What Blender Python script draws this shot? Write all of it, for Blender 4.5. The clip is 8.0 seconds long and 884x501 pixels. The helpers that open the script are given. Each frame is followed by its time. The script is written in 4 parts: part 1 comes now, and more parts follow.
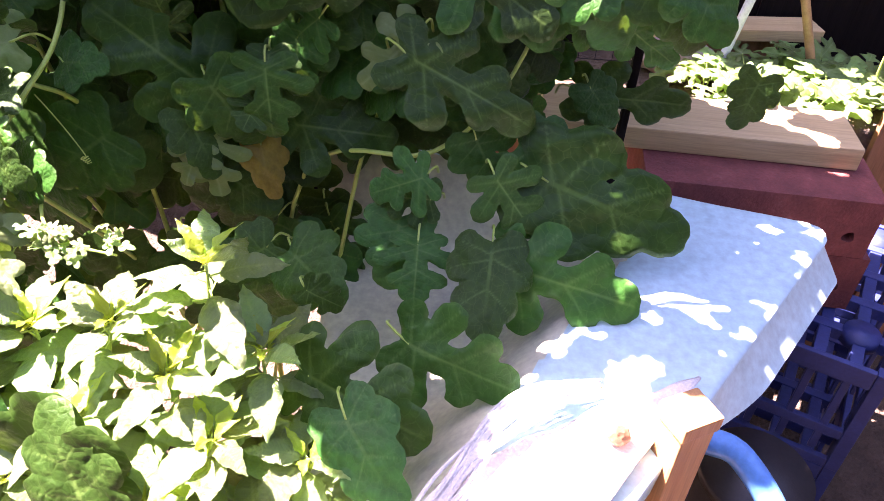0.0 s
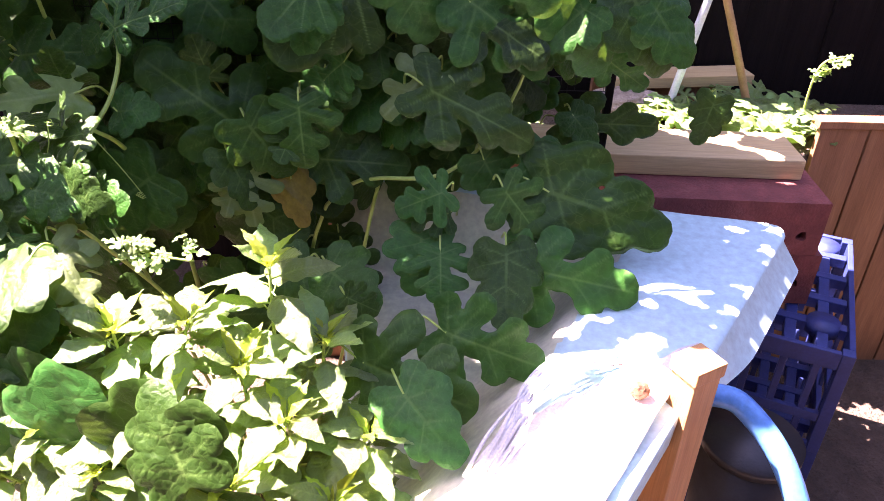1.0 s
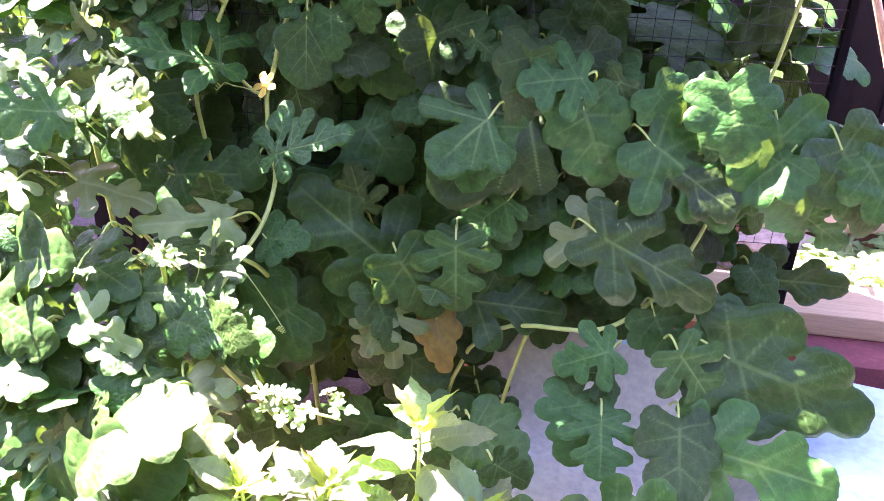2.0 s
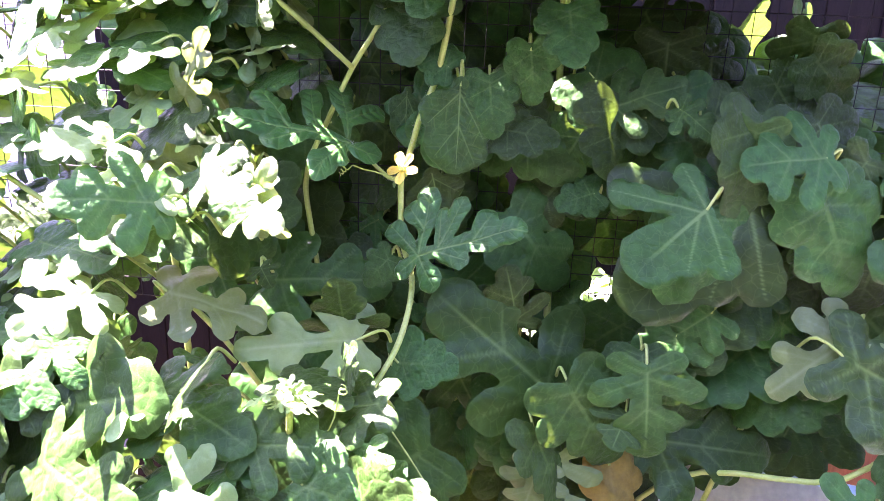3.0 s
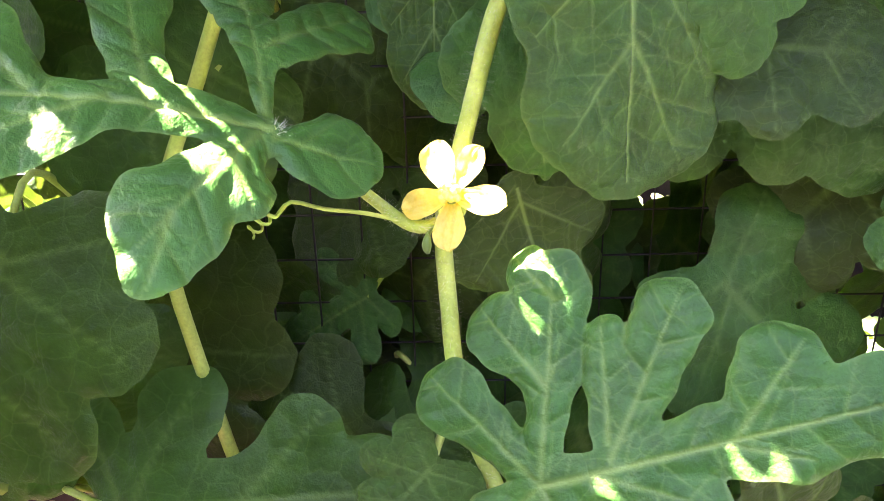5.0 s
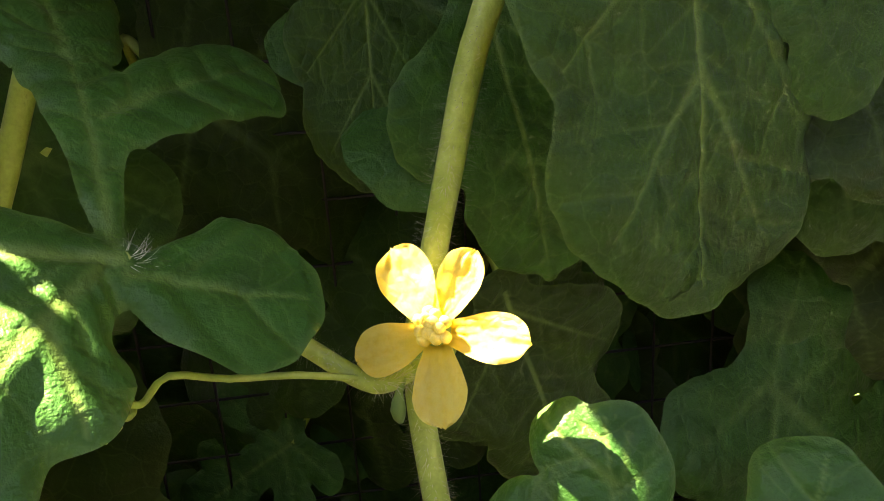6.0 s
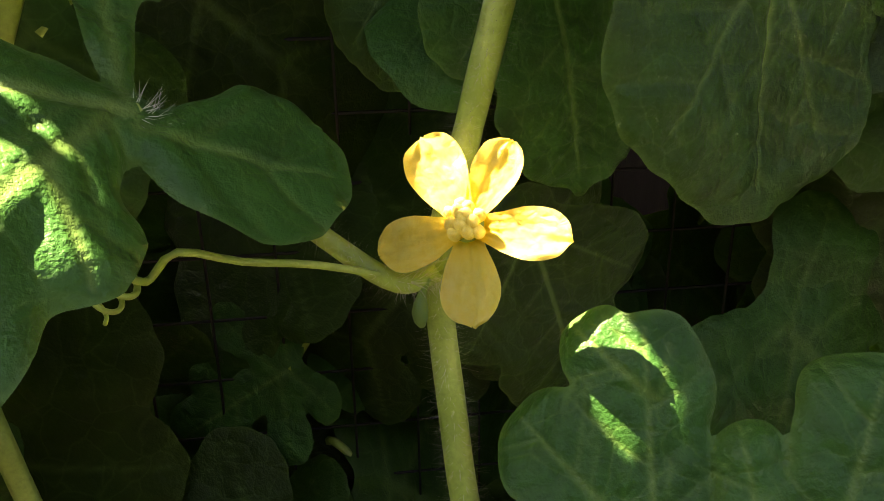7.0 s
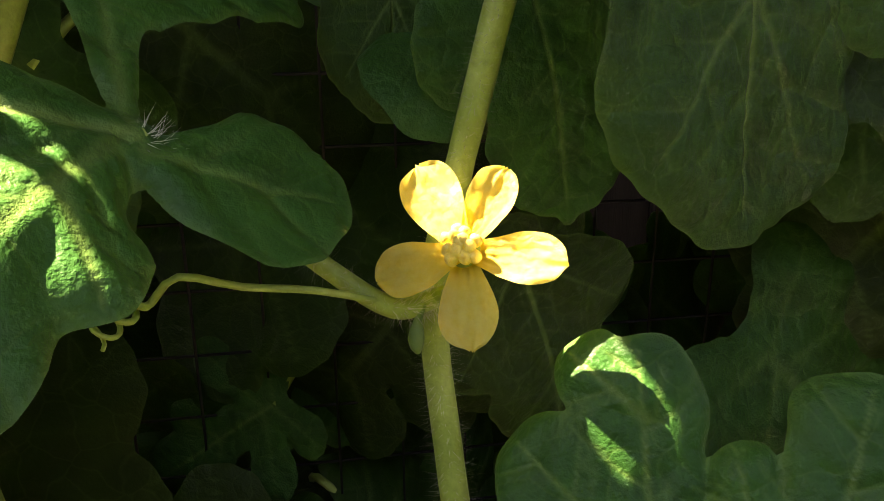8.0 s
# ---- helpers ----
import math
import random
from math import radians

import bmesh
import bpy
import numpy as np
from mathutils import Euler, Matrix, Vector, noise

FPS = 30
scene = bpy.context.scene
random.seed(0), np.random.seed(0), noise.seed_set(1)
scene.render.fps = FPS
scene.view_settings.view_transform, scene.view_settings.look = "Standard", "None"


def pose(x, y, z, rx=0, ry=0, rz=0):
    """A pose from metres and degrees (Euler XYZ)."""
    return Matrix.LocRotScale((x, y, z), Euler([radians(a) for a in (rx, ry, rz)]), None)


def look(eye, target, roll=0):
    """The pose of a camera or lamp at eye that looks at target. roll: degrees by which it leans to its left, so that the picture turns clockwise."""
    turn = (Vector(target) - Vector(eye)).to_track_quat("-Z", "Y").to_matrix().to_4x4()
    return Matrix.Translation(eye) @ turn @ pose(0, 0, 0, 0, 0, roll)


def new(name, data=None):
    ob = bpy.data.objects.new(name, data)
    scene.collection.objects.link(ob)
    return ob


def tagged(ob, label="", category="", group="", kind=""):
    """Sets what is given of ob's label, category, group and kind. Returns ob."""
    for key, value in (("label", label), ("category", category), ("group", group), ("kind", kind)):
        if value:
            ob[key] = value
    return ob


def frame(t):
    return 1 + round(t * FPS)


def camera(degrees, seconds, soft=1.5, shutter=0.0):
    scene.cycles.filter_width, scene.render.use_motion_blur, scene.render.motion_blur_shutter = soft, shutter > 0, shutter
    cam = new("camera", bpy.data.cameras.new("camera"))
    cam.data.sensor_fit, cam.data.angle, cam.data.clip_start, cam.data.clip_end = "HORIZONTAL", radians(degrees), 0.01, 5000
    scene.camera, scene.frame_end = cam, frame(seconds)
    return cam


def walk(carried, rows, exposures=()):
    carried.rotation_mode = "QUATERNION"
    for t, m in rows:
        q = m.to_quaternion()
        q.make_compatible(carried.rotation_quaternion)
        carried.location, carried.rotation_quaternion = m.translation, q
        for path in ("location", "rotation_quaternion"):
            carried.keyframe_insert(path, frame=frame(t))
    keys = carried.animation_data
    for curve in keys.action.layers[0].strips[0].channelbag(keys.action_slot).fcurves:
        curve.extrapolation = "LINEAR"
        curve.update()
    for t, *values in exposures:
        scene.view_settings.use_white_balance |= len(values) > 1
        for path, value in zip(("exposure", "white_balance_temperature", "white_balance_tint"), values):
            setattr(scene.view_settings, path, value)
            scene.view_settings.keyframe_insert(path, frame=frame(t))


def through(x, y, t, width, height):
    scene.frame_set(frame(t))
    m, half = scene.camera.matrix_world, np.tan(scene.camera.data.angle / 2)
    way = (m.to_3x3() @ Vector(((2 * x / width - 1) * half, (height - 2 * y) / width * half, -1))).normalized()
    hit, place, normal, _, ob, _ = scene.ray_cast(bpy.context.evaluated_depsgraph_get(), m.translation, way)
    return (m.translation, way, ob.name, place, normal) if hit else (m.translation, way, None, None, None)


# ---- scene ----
cam = camera(60.0, 8.0, soft=0.6)

PATH = [
    (0, (0.556, -0.957, 1.462), (0.497, 0.596, 0.203), 3.5),
    (0.5, (0.465, -1.13, 1.452), (0.51, 0.571, 0.4), 1.0),
    (1, (0.456, -1.137, 1.445), (0.522, 0.551, 0.374), 2.0),
    (1.5, (0.418, -1.101, 1.443), (0.389, 0.638, 0.456), 1.1),
    (2, (0.352, -1.011, 1.441), (0.174, 0.798, 0.606), 2.5),
    (2.2, (0.323, -0.972, 1.436), (0.097, 0.85, 0.643), 4.1),
    (3.3, (0.083, -0.732, 1.356), (-0.095, 1.173, 0.771), 1.7),
    (3.5, (0.08, -0.676, 1.349), (-0.244, 1.214, 0.781), 0.6),
    (4, (0.04, -0.505, 1.305), (-0.22, 1.424, 0.844), -3.3),
    (4.5, (0.019, -0.363, 1.283), (-0.282, 1.546, 0.767), -6.1),
    (4.8, (-0.007, -0.299, 1.282), (-0.124, 1.563, 0.563), -1.8),
    (5, (0.004, -0.247, 1.279), (-0.056, 1.608, 0.534), -1.7),
    (5.2, (0.008, -0.204, 1.278), (-0.004, 1.653, 0.535), -3.7),
    (6.3, (-0.021, -0.144, 1.257), (0.25, 1.745, 0.662), -2.5),
    (6.5, (-0.022, -0.141, 1.251), (0.252, 1.704, 0.529), -1.1),
    (7, (-0.023, -0.139, 1.248), (0.217, 1.717, 0.543), -1.0),
    (7.5, (-0.006, -0.139, 1.234), (0.055, 1.798, 0.74), -3.6),
    (8, (-0.028, -0.141, 1.246), (0.288, 1.738, 0.639), -0.6),
]
walk(cam, [(t, look(eye, target, roll)) for t, eye, target, roll in PATH],
     exposures=[(0, 4.1, 7150, 55), (1.5, 4.0, 7050, 57), (2.0, 5.25, 6300, 78), (2.2, 5.3, 6300, 78), (3.3, 5.7, 6300, 76), (4.0, 5.35, 6600, 62), (4.5, 5.6, 7200, 49), (5.2, 6.25, 7900, 60), (6.3, 4.1, 9700, 41), (7.5, 4.15, 9700, 41), (8, 3.9, 9700, 40)])

# ---- daylight: clear sky, one high sun behind and to one side of the trellis ----
SUN = Vector((-0.5, 0.22, 0.84)).normalized()
world = bpy.data.worlds.new("sky")
scene.world = world
world.use_nodes = True
wn = world.node_tree.nodes
sky = wn.new("ShaderNodeTexSky")
sky.sky_type, sky.sun_disc = "NISHITA", False
sky.sun_elevation = math.asin(SUN.z)
sky.sun_rotation = math.atan2(SUN.x, SUN.y)
world.node_tree.links.new(sky.outputs[0], wn["Background"].inputs[0])
wn["Background"].inputs[1].default_value = 0.047
sun = new("sun", bpy.data.lights.new("sun", "SUN"))
sun.data.energy, sun.data.angle, sun.data.color = 5.0, radians(0.5), (1.0, 0.95, 0.86)
sun.matrix_world = look((0, 0, 5), Vector((0, 0, 5)) - SUN)


# ---- materials ----
def material(name):
    m = bpy.data.materials.new(name)
    m.use_nodes = True
    t = m.node_tree
    return m, t.nodes, t.links, t.nodes["Principled BSDF"]


def ramp(nodes, links, fac, stops):
    r = nodes.new("ShaderNodeValToRGB")
    while len(r.color_ramp.elements) < len(stops):
        r.color_ramp.elements.new(0.5)
    for e, (p, c) in zip(r.color_ramp.elements, stops):
        e.position, e.color = p, (*c, 1)
    links.new(fac, r.inputs[0])
    return r.outputs[0]


def noise_tex(nodes, links, scale, detail=4, rough=0.6, stretch=None, where="Object"):
    c = nodes.new("ShaderNodeTexCoord")
    n = nodes.new("ShaderNodeTexNoise")
    n.inputs["Scale"].default_value, n.inputs["Detail"].default_value = scale, detail
    n.inputs["Roughness"].default_value = rough
    if stretch:
        mp = nodes.new("ShaderNodeMapping")
        mp.inputs["Scale"].default_value = stretch
        links.new(c.outputs[where], mp.inputs[0])
        links.new(mp.outputs[0], n.inputs["Vector"])
    else:
        links.new(c.outputs[where], n.inputs["Vector"])
    return n.outputs["Fac"]


def mixed(nodes, links, fac, a, b, how="MIX"):
    x = nodes.new("ShaderNodeMix")
    x.data_type, x.blend_type = "RGBA", how
    for socket, v in ((x.inputs[0], fac), (x.inputs[6], a), (x.inputs[7], b)):
        if isinstance(v, (int, float)):
            socket.default_value = v
        elif isinstance(v, tuple):
            socket.default_value = (*v, 1)
        else:
            links.new(v, socket)
    return x.outputs[2]


def bumped(nodes, links, height, bsdf, strength=0.3, distance=0.002):
    b = nodes.new("ShaderNodeBump")
    b.inputs["Strength"].default_value, b.inputs["Distance"].default_value = strength, distance
    links.new(height, b.inputs["Height"])
    links.new(b.outputs[0], bsdf.inputs["Normal"])


def surface(name, stops, scale=20, rough=0.6, metal=0.0, bump=0.3, depth=0.002, stretch=None, shine=0.5, where="Object"):
    """A plain weathered surface: tones by one noise, dirt by a second, relief by both."""
    m, n, l, b = material(name)
    big = noise_tex(n, l, scale, 6, 0.65, stretch, where)
    small = noise_tex(n, l, scale * 9, 3, 0.6, stretch, where)
    tone = ramp(n, l, big, stops)
    dust = ramp(n, l, small, [(0.3, (0.78, 0.78, 0.78)), (0.7, (1.1, 1.1, 1.1))])
    l.new(mixed(n, l, 0.8, tone, dust, "MULTIPLY"), b.inputs["Base Color"])
    b.inputs["Roughness"].default_value, b.inputs["Metallic"].default_value = rough, metal
    b.inputs["Specular IOR Level"].default_value = shine
    add = n.new("ShaderNodeMath")
    add.operation = "ADD"
    l.new(big, add.inputs[0])
    l.new(small, add.inputs[1])
    bumped(n, l, add.outputs[0], b, bump, depth)
    return m


def leafy(name, dark, light, vein, through_colour, through=0.3, rough=0.45, blotch=7, wrinkle=0.55, mesh_scale=10.0, quilt=0.001, shine=0.4, vary=(0.55, 1.45), tint=(0.48, 0.525)):
    """A leaf: mottled blade, paler veins from the mesh, light shining through."""
    m, n, l, b = material(name)
    info = n.new("ShaderNodeObjectInfo")
    at = n.new("ShaderNodeAttribute")
    at.attribute_name = "vein"
    patch = noise_tex(n, l, blotch, 5, 0.6)
    grain = noise_tex(n, l, blotch * 14, 3, 0.6)
    blade = ramp(n, l, patch, [(0.3, dark), (0.72, light)])
    hue = n.new("ShaderNodeHueSaturation")
    for socket, (low, high) in (("Value", vary), ("Hue", tint)):
        mr = n.new("ShaderNodeMapRange")
        mr.inputs[3].default_value, mr.inputs[4].default_value = low, high
        l.new(info.outputs["Random"], mr.inputs[0])
        l.new(mr.outputs[0], hue.inputs[socket])
    l.new(blade, hue.inputs["Color"])
    speck = ramp(n, l, grain, [(0.25, (0.82, 0.82, 0.82)), (0.75, (1.12, 1.12, 1.12))])
    col = mixed(n, l, 0.7, hue.outputs[0], speck, "MULTIPLY")
    tc = n.new("ShaderNodeTexCoord")
    bend = n.new("ShaderNodeTexNoise")
    bend.inputs["Scale"].default_value = 9
    l.new(tc.outputs["Object"], bend.inputs["Vector"])
    warp = n.new("ShaderNodeVectorMath")
    warp.operation = "MULTIPLY_ADD"
    warp.inputs[1].default_value = (0.09, 0.09, 0.0)
    l.new(bend.outputs["Color"], warp.inputs[0])
    l.new(tc.outputs["Object"], warp.inputs[2])
    net = n.new("ShaderNodeTexVoronoi")
    net.feature = "DISTANCE_TO_EDGE"
    net.inputs["Scale"].default_value = mesh_scale
    l.new(warp.outputs[0], net.inputs["Vector"])
    cells = net.outputs["Distance"]
    thin = ramp(n, l, cells, [(0.0, (0.12, 0.12, 0.12)), (0.04, (0.0, 0.0, 0.0))])
    col = mixed(n, l, thin, col, vein)
    col = mixed(n, l, at.outputs["Fac"], col, vein)
    l.new(col, b.inputs["Base Color"])
    b.inputs["Roughness"].default_value = rough
    b.inputs["Specular IOR Level"].default_value = shine
    add = n.new("ShaderNodeMath")
    add.operation, add.inputs[1].default_value = "MULTIPLY_ADD", 3.0
    l.new(cells, add.inputs[0])
    l.new(grain, add.inputs[2])
    bumped(n, l, add.outputs[0], b, wrinkle, quilt)
    tr = n.new("ShaderNodeBsdfTranslucent")
    l.new(mixed(n, l, 0.35, through_colour, col, "MIX"), tr.inputs[0])
    mx = n.new("ShaderNodeMixShader")
    mx.inputs[0].default_value = through
    l.new(b.outputs[0], mx.inputs[1])
    l.new(tr.outputs[0], mx.inputs[2])
    l.new(mx.outputs[0], n["Material Output"].inputs[0])
    return m


LEAF = leafy("melon_leaf", (0.0105, 0.052, 0.0075), (0.023, 0.095, 0.0145), (0.15, 0.28, 0.07), (0.24, 0.5, 0.04), 0.1, 0.36, shine=0.2)
OLDLEAF = leafy("yellowing_leaf", (0.1, 0.08, 0.014), (0.22, 0.15, 0.025), (0.3, 0.26, 0.08), (0.6, 0.45, 0.05))
YOUNG = leafy("young_leaf", (0.1, 0.2, 0.06), (0.16, 0.28, 0.09), (0.3, 0.42, 0.2), (0.4, 0.6, 0.08), 0.32)
PEPPERTIP = leafy("pepper_tip", (0.16, 0.27, 0.02), (0.24, 0.36, 0.03), (0.3, 0.36, 0.06), (0.65, 0.72, 0.03), 0.35, 0.3, shine=0.5)
PEPPER = leafy("pepper_leaf", (0.07, 0.15, 0.04), (0.115, 0.22, 0.06), (0.22, 0.34, 0.09), (0.4, 0.64, 0.05), 0.25, 0.3, mesh_scale=7.0, quilt=0.003, shine=0.9)
STEM = surface("vine_stem", [(0.3, (0.25, 0.4, 0.06)), (0.7, (0.4, 0.56, 0.13))], 60, 0.45, bump=0.4, depth=0.0008)
PETAL = leafy("petal", (0.92, 0.76, 0.1), (0.95, 0.86, 0.24), (0.86, 0.58, 0.02), (0.96, 0.88, 0.2), 0.35, 0.5, 9, 0.5, 8.0, vary=(1.0, 1.1), tint=(0.497, 0.503))
STAMEN = surface("stamen", [(0.3, (0.92, 0.7, 0.08)), (0.7, (0.95, 0.85, 0.25))], 500, 0.6, depth=0.0005)
BASIN = surface("stained_basin", [(0.25, (0.54, 0.56, 0.4)), (0.7, (0.68, 0.7, 0.53))], 9, 0.6, bump=0.3, depth=0.001)
FOAM = surface("white_panel", [(0.25, (0.42, 0.67, 0.7)), (0.6, (0.5, 0.75, 0.78))], 7, 0.55, bump=0.25, depth=0.001)
CLOTH = surface("white_sacking", [(0.3, (0.62, 0.6, 0.55)), (0.7, (0.82, 0.8, 0.76))], 30, 0.85, bump=0.5)
BRICK = surface("red_block", [(0.25, (0.13, 0.03, 0.027)), (0.6, (0.23, 0.06, 0.05)), (0.8, (0.3, 0.11, 0.09))], 22, 0.85, bump=0.8, depth=0.003)
TIMBER = surface("pale_timber", [(0.3, (0.46, 0.33, 0.15)), (0.7, (0.6, 0.46, 0.24))], 9, 0.6, bump=0.35, stretch=(0.25, 5, 5))
POSTWOOD = surface("post_timber", [(0.3, (0.45, 0.2, 0.07)), (0.7, (0.62, 0.32, 0.13))], 9, 0.6, bump=0.35, stretch=(5, 5, 0.25))
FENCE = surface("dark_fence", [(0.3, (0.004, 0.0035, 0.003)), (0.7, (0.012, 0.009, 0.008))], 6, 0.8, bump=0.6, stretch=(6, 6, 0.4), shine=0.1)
BROWNWOOD = surface("brown_fence", [(0.3, (0.2, 0.09, 0.035)), (0.7, (0.33, 0.16, 0.07))], 6, 0.7, bump=0.5, stretch=(6, 6, 0.4))
BLUE = surface("blue_plastic", [(0.3, (0.014, 0.028, 0.12)), (0.7, (0.024, 0.045, 0.18))], 15, 0.5, bump=0.15)
HOSE = surface("blue_hose", [(0.3, (0.05, 0.24, 0.6)), (0.7, (0.09, 0.32, 0.7))], 15, 0.3, bump=0.1)
BLACK = surface("black_plastic", [(0.3, (0.012, 0.012, 0.014)), (0.7, (0.03, 0.03, 0.034))], 20, 0.45, bump=0.2)
WIRE = surface("wire", [(0.3, (0.006, 0.006, 0.006)), (0.7, (0.015, 0.015, 0.015))], 40, 0.8)
SOIL = surface("soil", [(0.25, (0.05, 0.035, 0.024)), (0.75, (0.14, 0.1, 0.07))], 12, 0.95, bump=1.0, depth=0.02, where="Object")
PAVE = surface("pale_wall", [(0.3, (0.5, 0.47, 0.5)), (0.7, (0.62, 0.6, 0.63))], 3, 0.85, bump=0.3)
BAMBOO = surface("bamboo", [(0.3, (0.36, 0.2, 0.1)), (0.7, (0.5, 0.3, 0.16))], 30, 0.5, bump=0.3)
PIPE = surface("white_pipe", [(0.3, (0.6, 0.66, 0.75)), (0.7, (0.75, 0.8, 0.86))], 20, 0.4, bump=0.1)
STONE = surface("stone", [(0.3, (0.25, 0.2, 0.16)), (0.7, (0.5, 0.43, 0.36))], 25, 0.9, bump=1.0, depth=0.006)
SHELL_BROWN = surface("shell_brown", [(0.3, (0.12, 0.05, 0.025)), (0.7, (0.26, 0.12, 0.06))], 60, 0.8, bump=0.6)
HAIR = surface("hair", [(0.3, (0.55, 0.58, 0.42)), (0.7, (0.7, 0.72, 0.55))], 60, 0.6)


# ---- mesh helpers ----
def mesh_of(name, verts, faces, mat, smooth=True):
    me = bpy.data.meshes.new(name)
    me.from_pydata([tuple(v) for v in verts], [], faces)
    me.materials.append(mat)
    if smooth:
        me.polygons.foreach_set("use_smooth", [True] * len(me.polygons))
    me.update()
    return me


def thing(name, at, label, category, group="", kind=""):
    e = new(name)
    e.empty_display_size = 0.05
    e.matrix_world = pose(*at)
    return tagged(e, label, category, group, kind)


def under(name, me, parent, m=None, label=""):
    """One part of a thing: its mesh under the parent, at a pose in the world."""
    ob = new(name, me)
    root = parent
    up = Matrix.Identity(4)
    while root is not None:
        up = root.matrix_basis @ up if root.parent is None else root.matrix_parent_inverse @ root.matrix_basis @ up
        root = root.parent
    ob.parent = parent
    ob.matrix_parent_inverse = up.inverted()
    ob.matrix_basis = m if m is not None else Matrix.Identity(4)
    if label:
        ob["label"] = label
    return ob


def tube_data(points, radii, sides=8):
    pts = [Vector(p) for p in points]
    verts, faces = [], []
    ref = Vector((0.31, 0.2, 0.93))
    for i, p in enumerate(pts):
        d = (pts[min(i + 1, len(pts) - 1)] - pts[max(i - 1, 0)]).normalized()
        a = d.cross(ref).normalized()
        b = d.cross(a)
        r = radii[i] if isinstance(radii, (list, tuple)) else radii
        for k in range(sides):
            w = 2 * math.pi * k / sides
            verts.append(p + (a * math.cos(w) + b * math.sin(w)) * r)
    for i in range(len(pts) - 1):
        for k in range(sides):
            k2 = (k + 1) % sides
            faces.append((i * sides + k, i * sides + k2, (i + 1) * sides + k2, (i + 1) * sides + k))
    faces.append(tuple(range(sides))[::-1])
    faces.append(tuple(range((len(pts) - 1) * sides, len(pts) * sides)))
    return verts, faces


def smooth_line(points, steps=6):
    """A gliding line through the points."""
    p = [Vector(q) for q in points]
    p = [p[0] * 2 - p[1]] + p + [p[-1] * 2 - p[-2]]
    out = []
    for i in range(1, len(p) - 2):
        for s in range(steps):
            t = s / steps
            a, b, c, d = p[i - 1 : i + 3]
            out.append(0.5 * (2 * b + (c - a) * t + (2 * a - 5 * b + 4 * c - d) * t * t + (3 * b - a - 3 * c + d) * t ** 3))
    out.append(p[-2])
    return out


def tube(name, points, r0, r1, mat, sides=8, steps=6):
    line = smooth_line(points, steps) if len(points) > 2 else [Vector(q) for q in points]
    n = len(line)
    return mesh_of(name, *tube_data(line, [r0 + (r1 - r0) * i / max(1, n - 1) for i in range(n)], sides), mat)


def box_mesh(name, size, mat, bevel=0.003, jitter=0.0):
    bm = bmesh.new()
    bmesh.ops.create_cube(bm, size=1)
    for v in bm.verts:
        v.co = Vector((v.co.x * size[0], v.co.y * size[1], v.co.z * size[2]))
    if bevel:
        bmesh.ops.bevel(bm, geom=bm.edges[:], offset=bevel, segments=2, affect="EDGES", profile=0.6)
    if jitter:
        for v in bm.verts:
            v.co += noise.noise_vector(v.co * 40) * jitter
    me = bpy.data.meshes.new(name)
    bm.to_mesh(me)
    bm.free()
    me.materials.append(mat)
    return me


def box_part(name, parent, centre, size, mat, turn=(0, 0, 0), bevel=0.003, label=""):
    return under(name, box_mesh(name, size, mat, bevel), parent, pose(*centre, *turn), label)


# ---- leaf blades ----
def capsule(px, py, ax, ay, bx, by, ra, rb):
    dx, dy = bx - ax, by - ay
    h = np.clip(((px - ax) * dx + (py - ay) * dy) / (dx * dx + dy * dy), 0, 1)
    d = np.hypot(px - ax - h * dx, py - ay - h * dy)
    return d - (ra + (rb - ra) * h ** 0.8), d


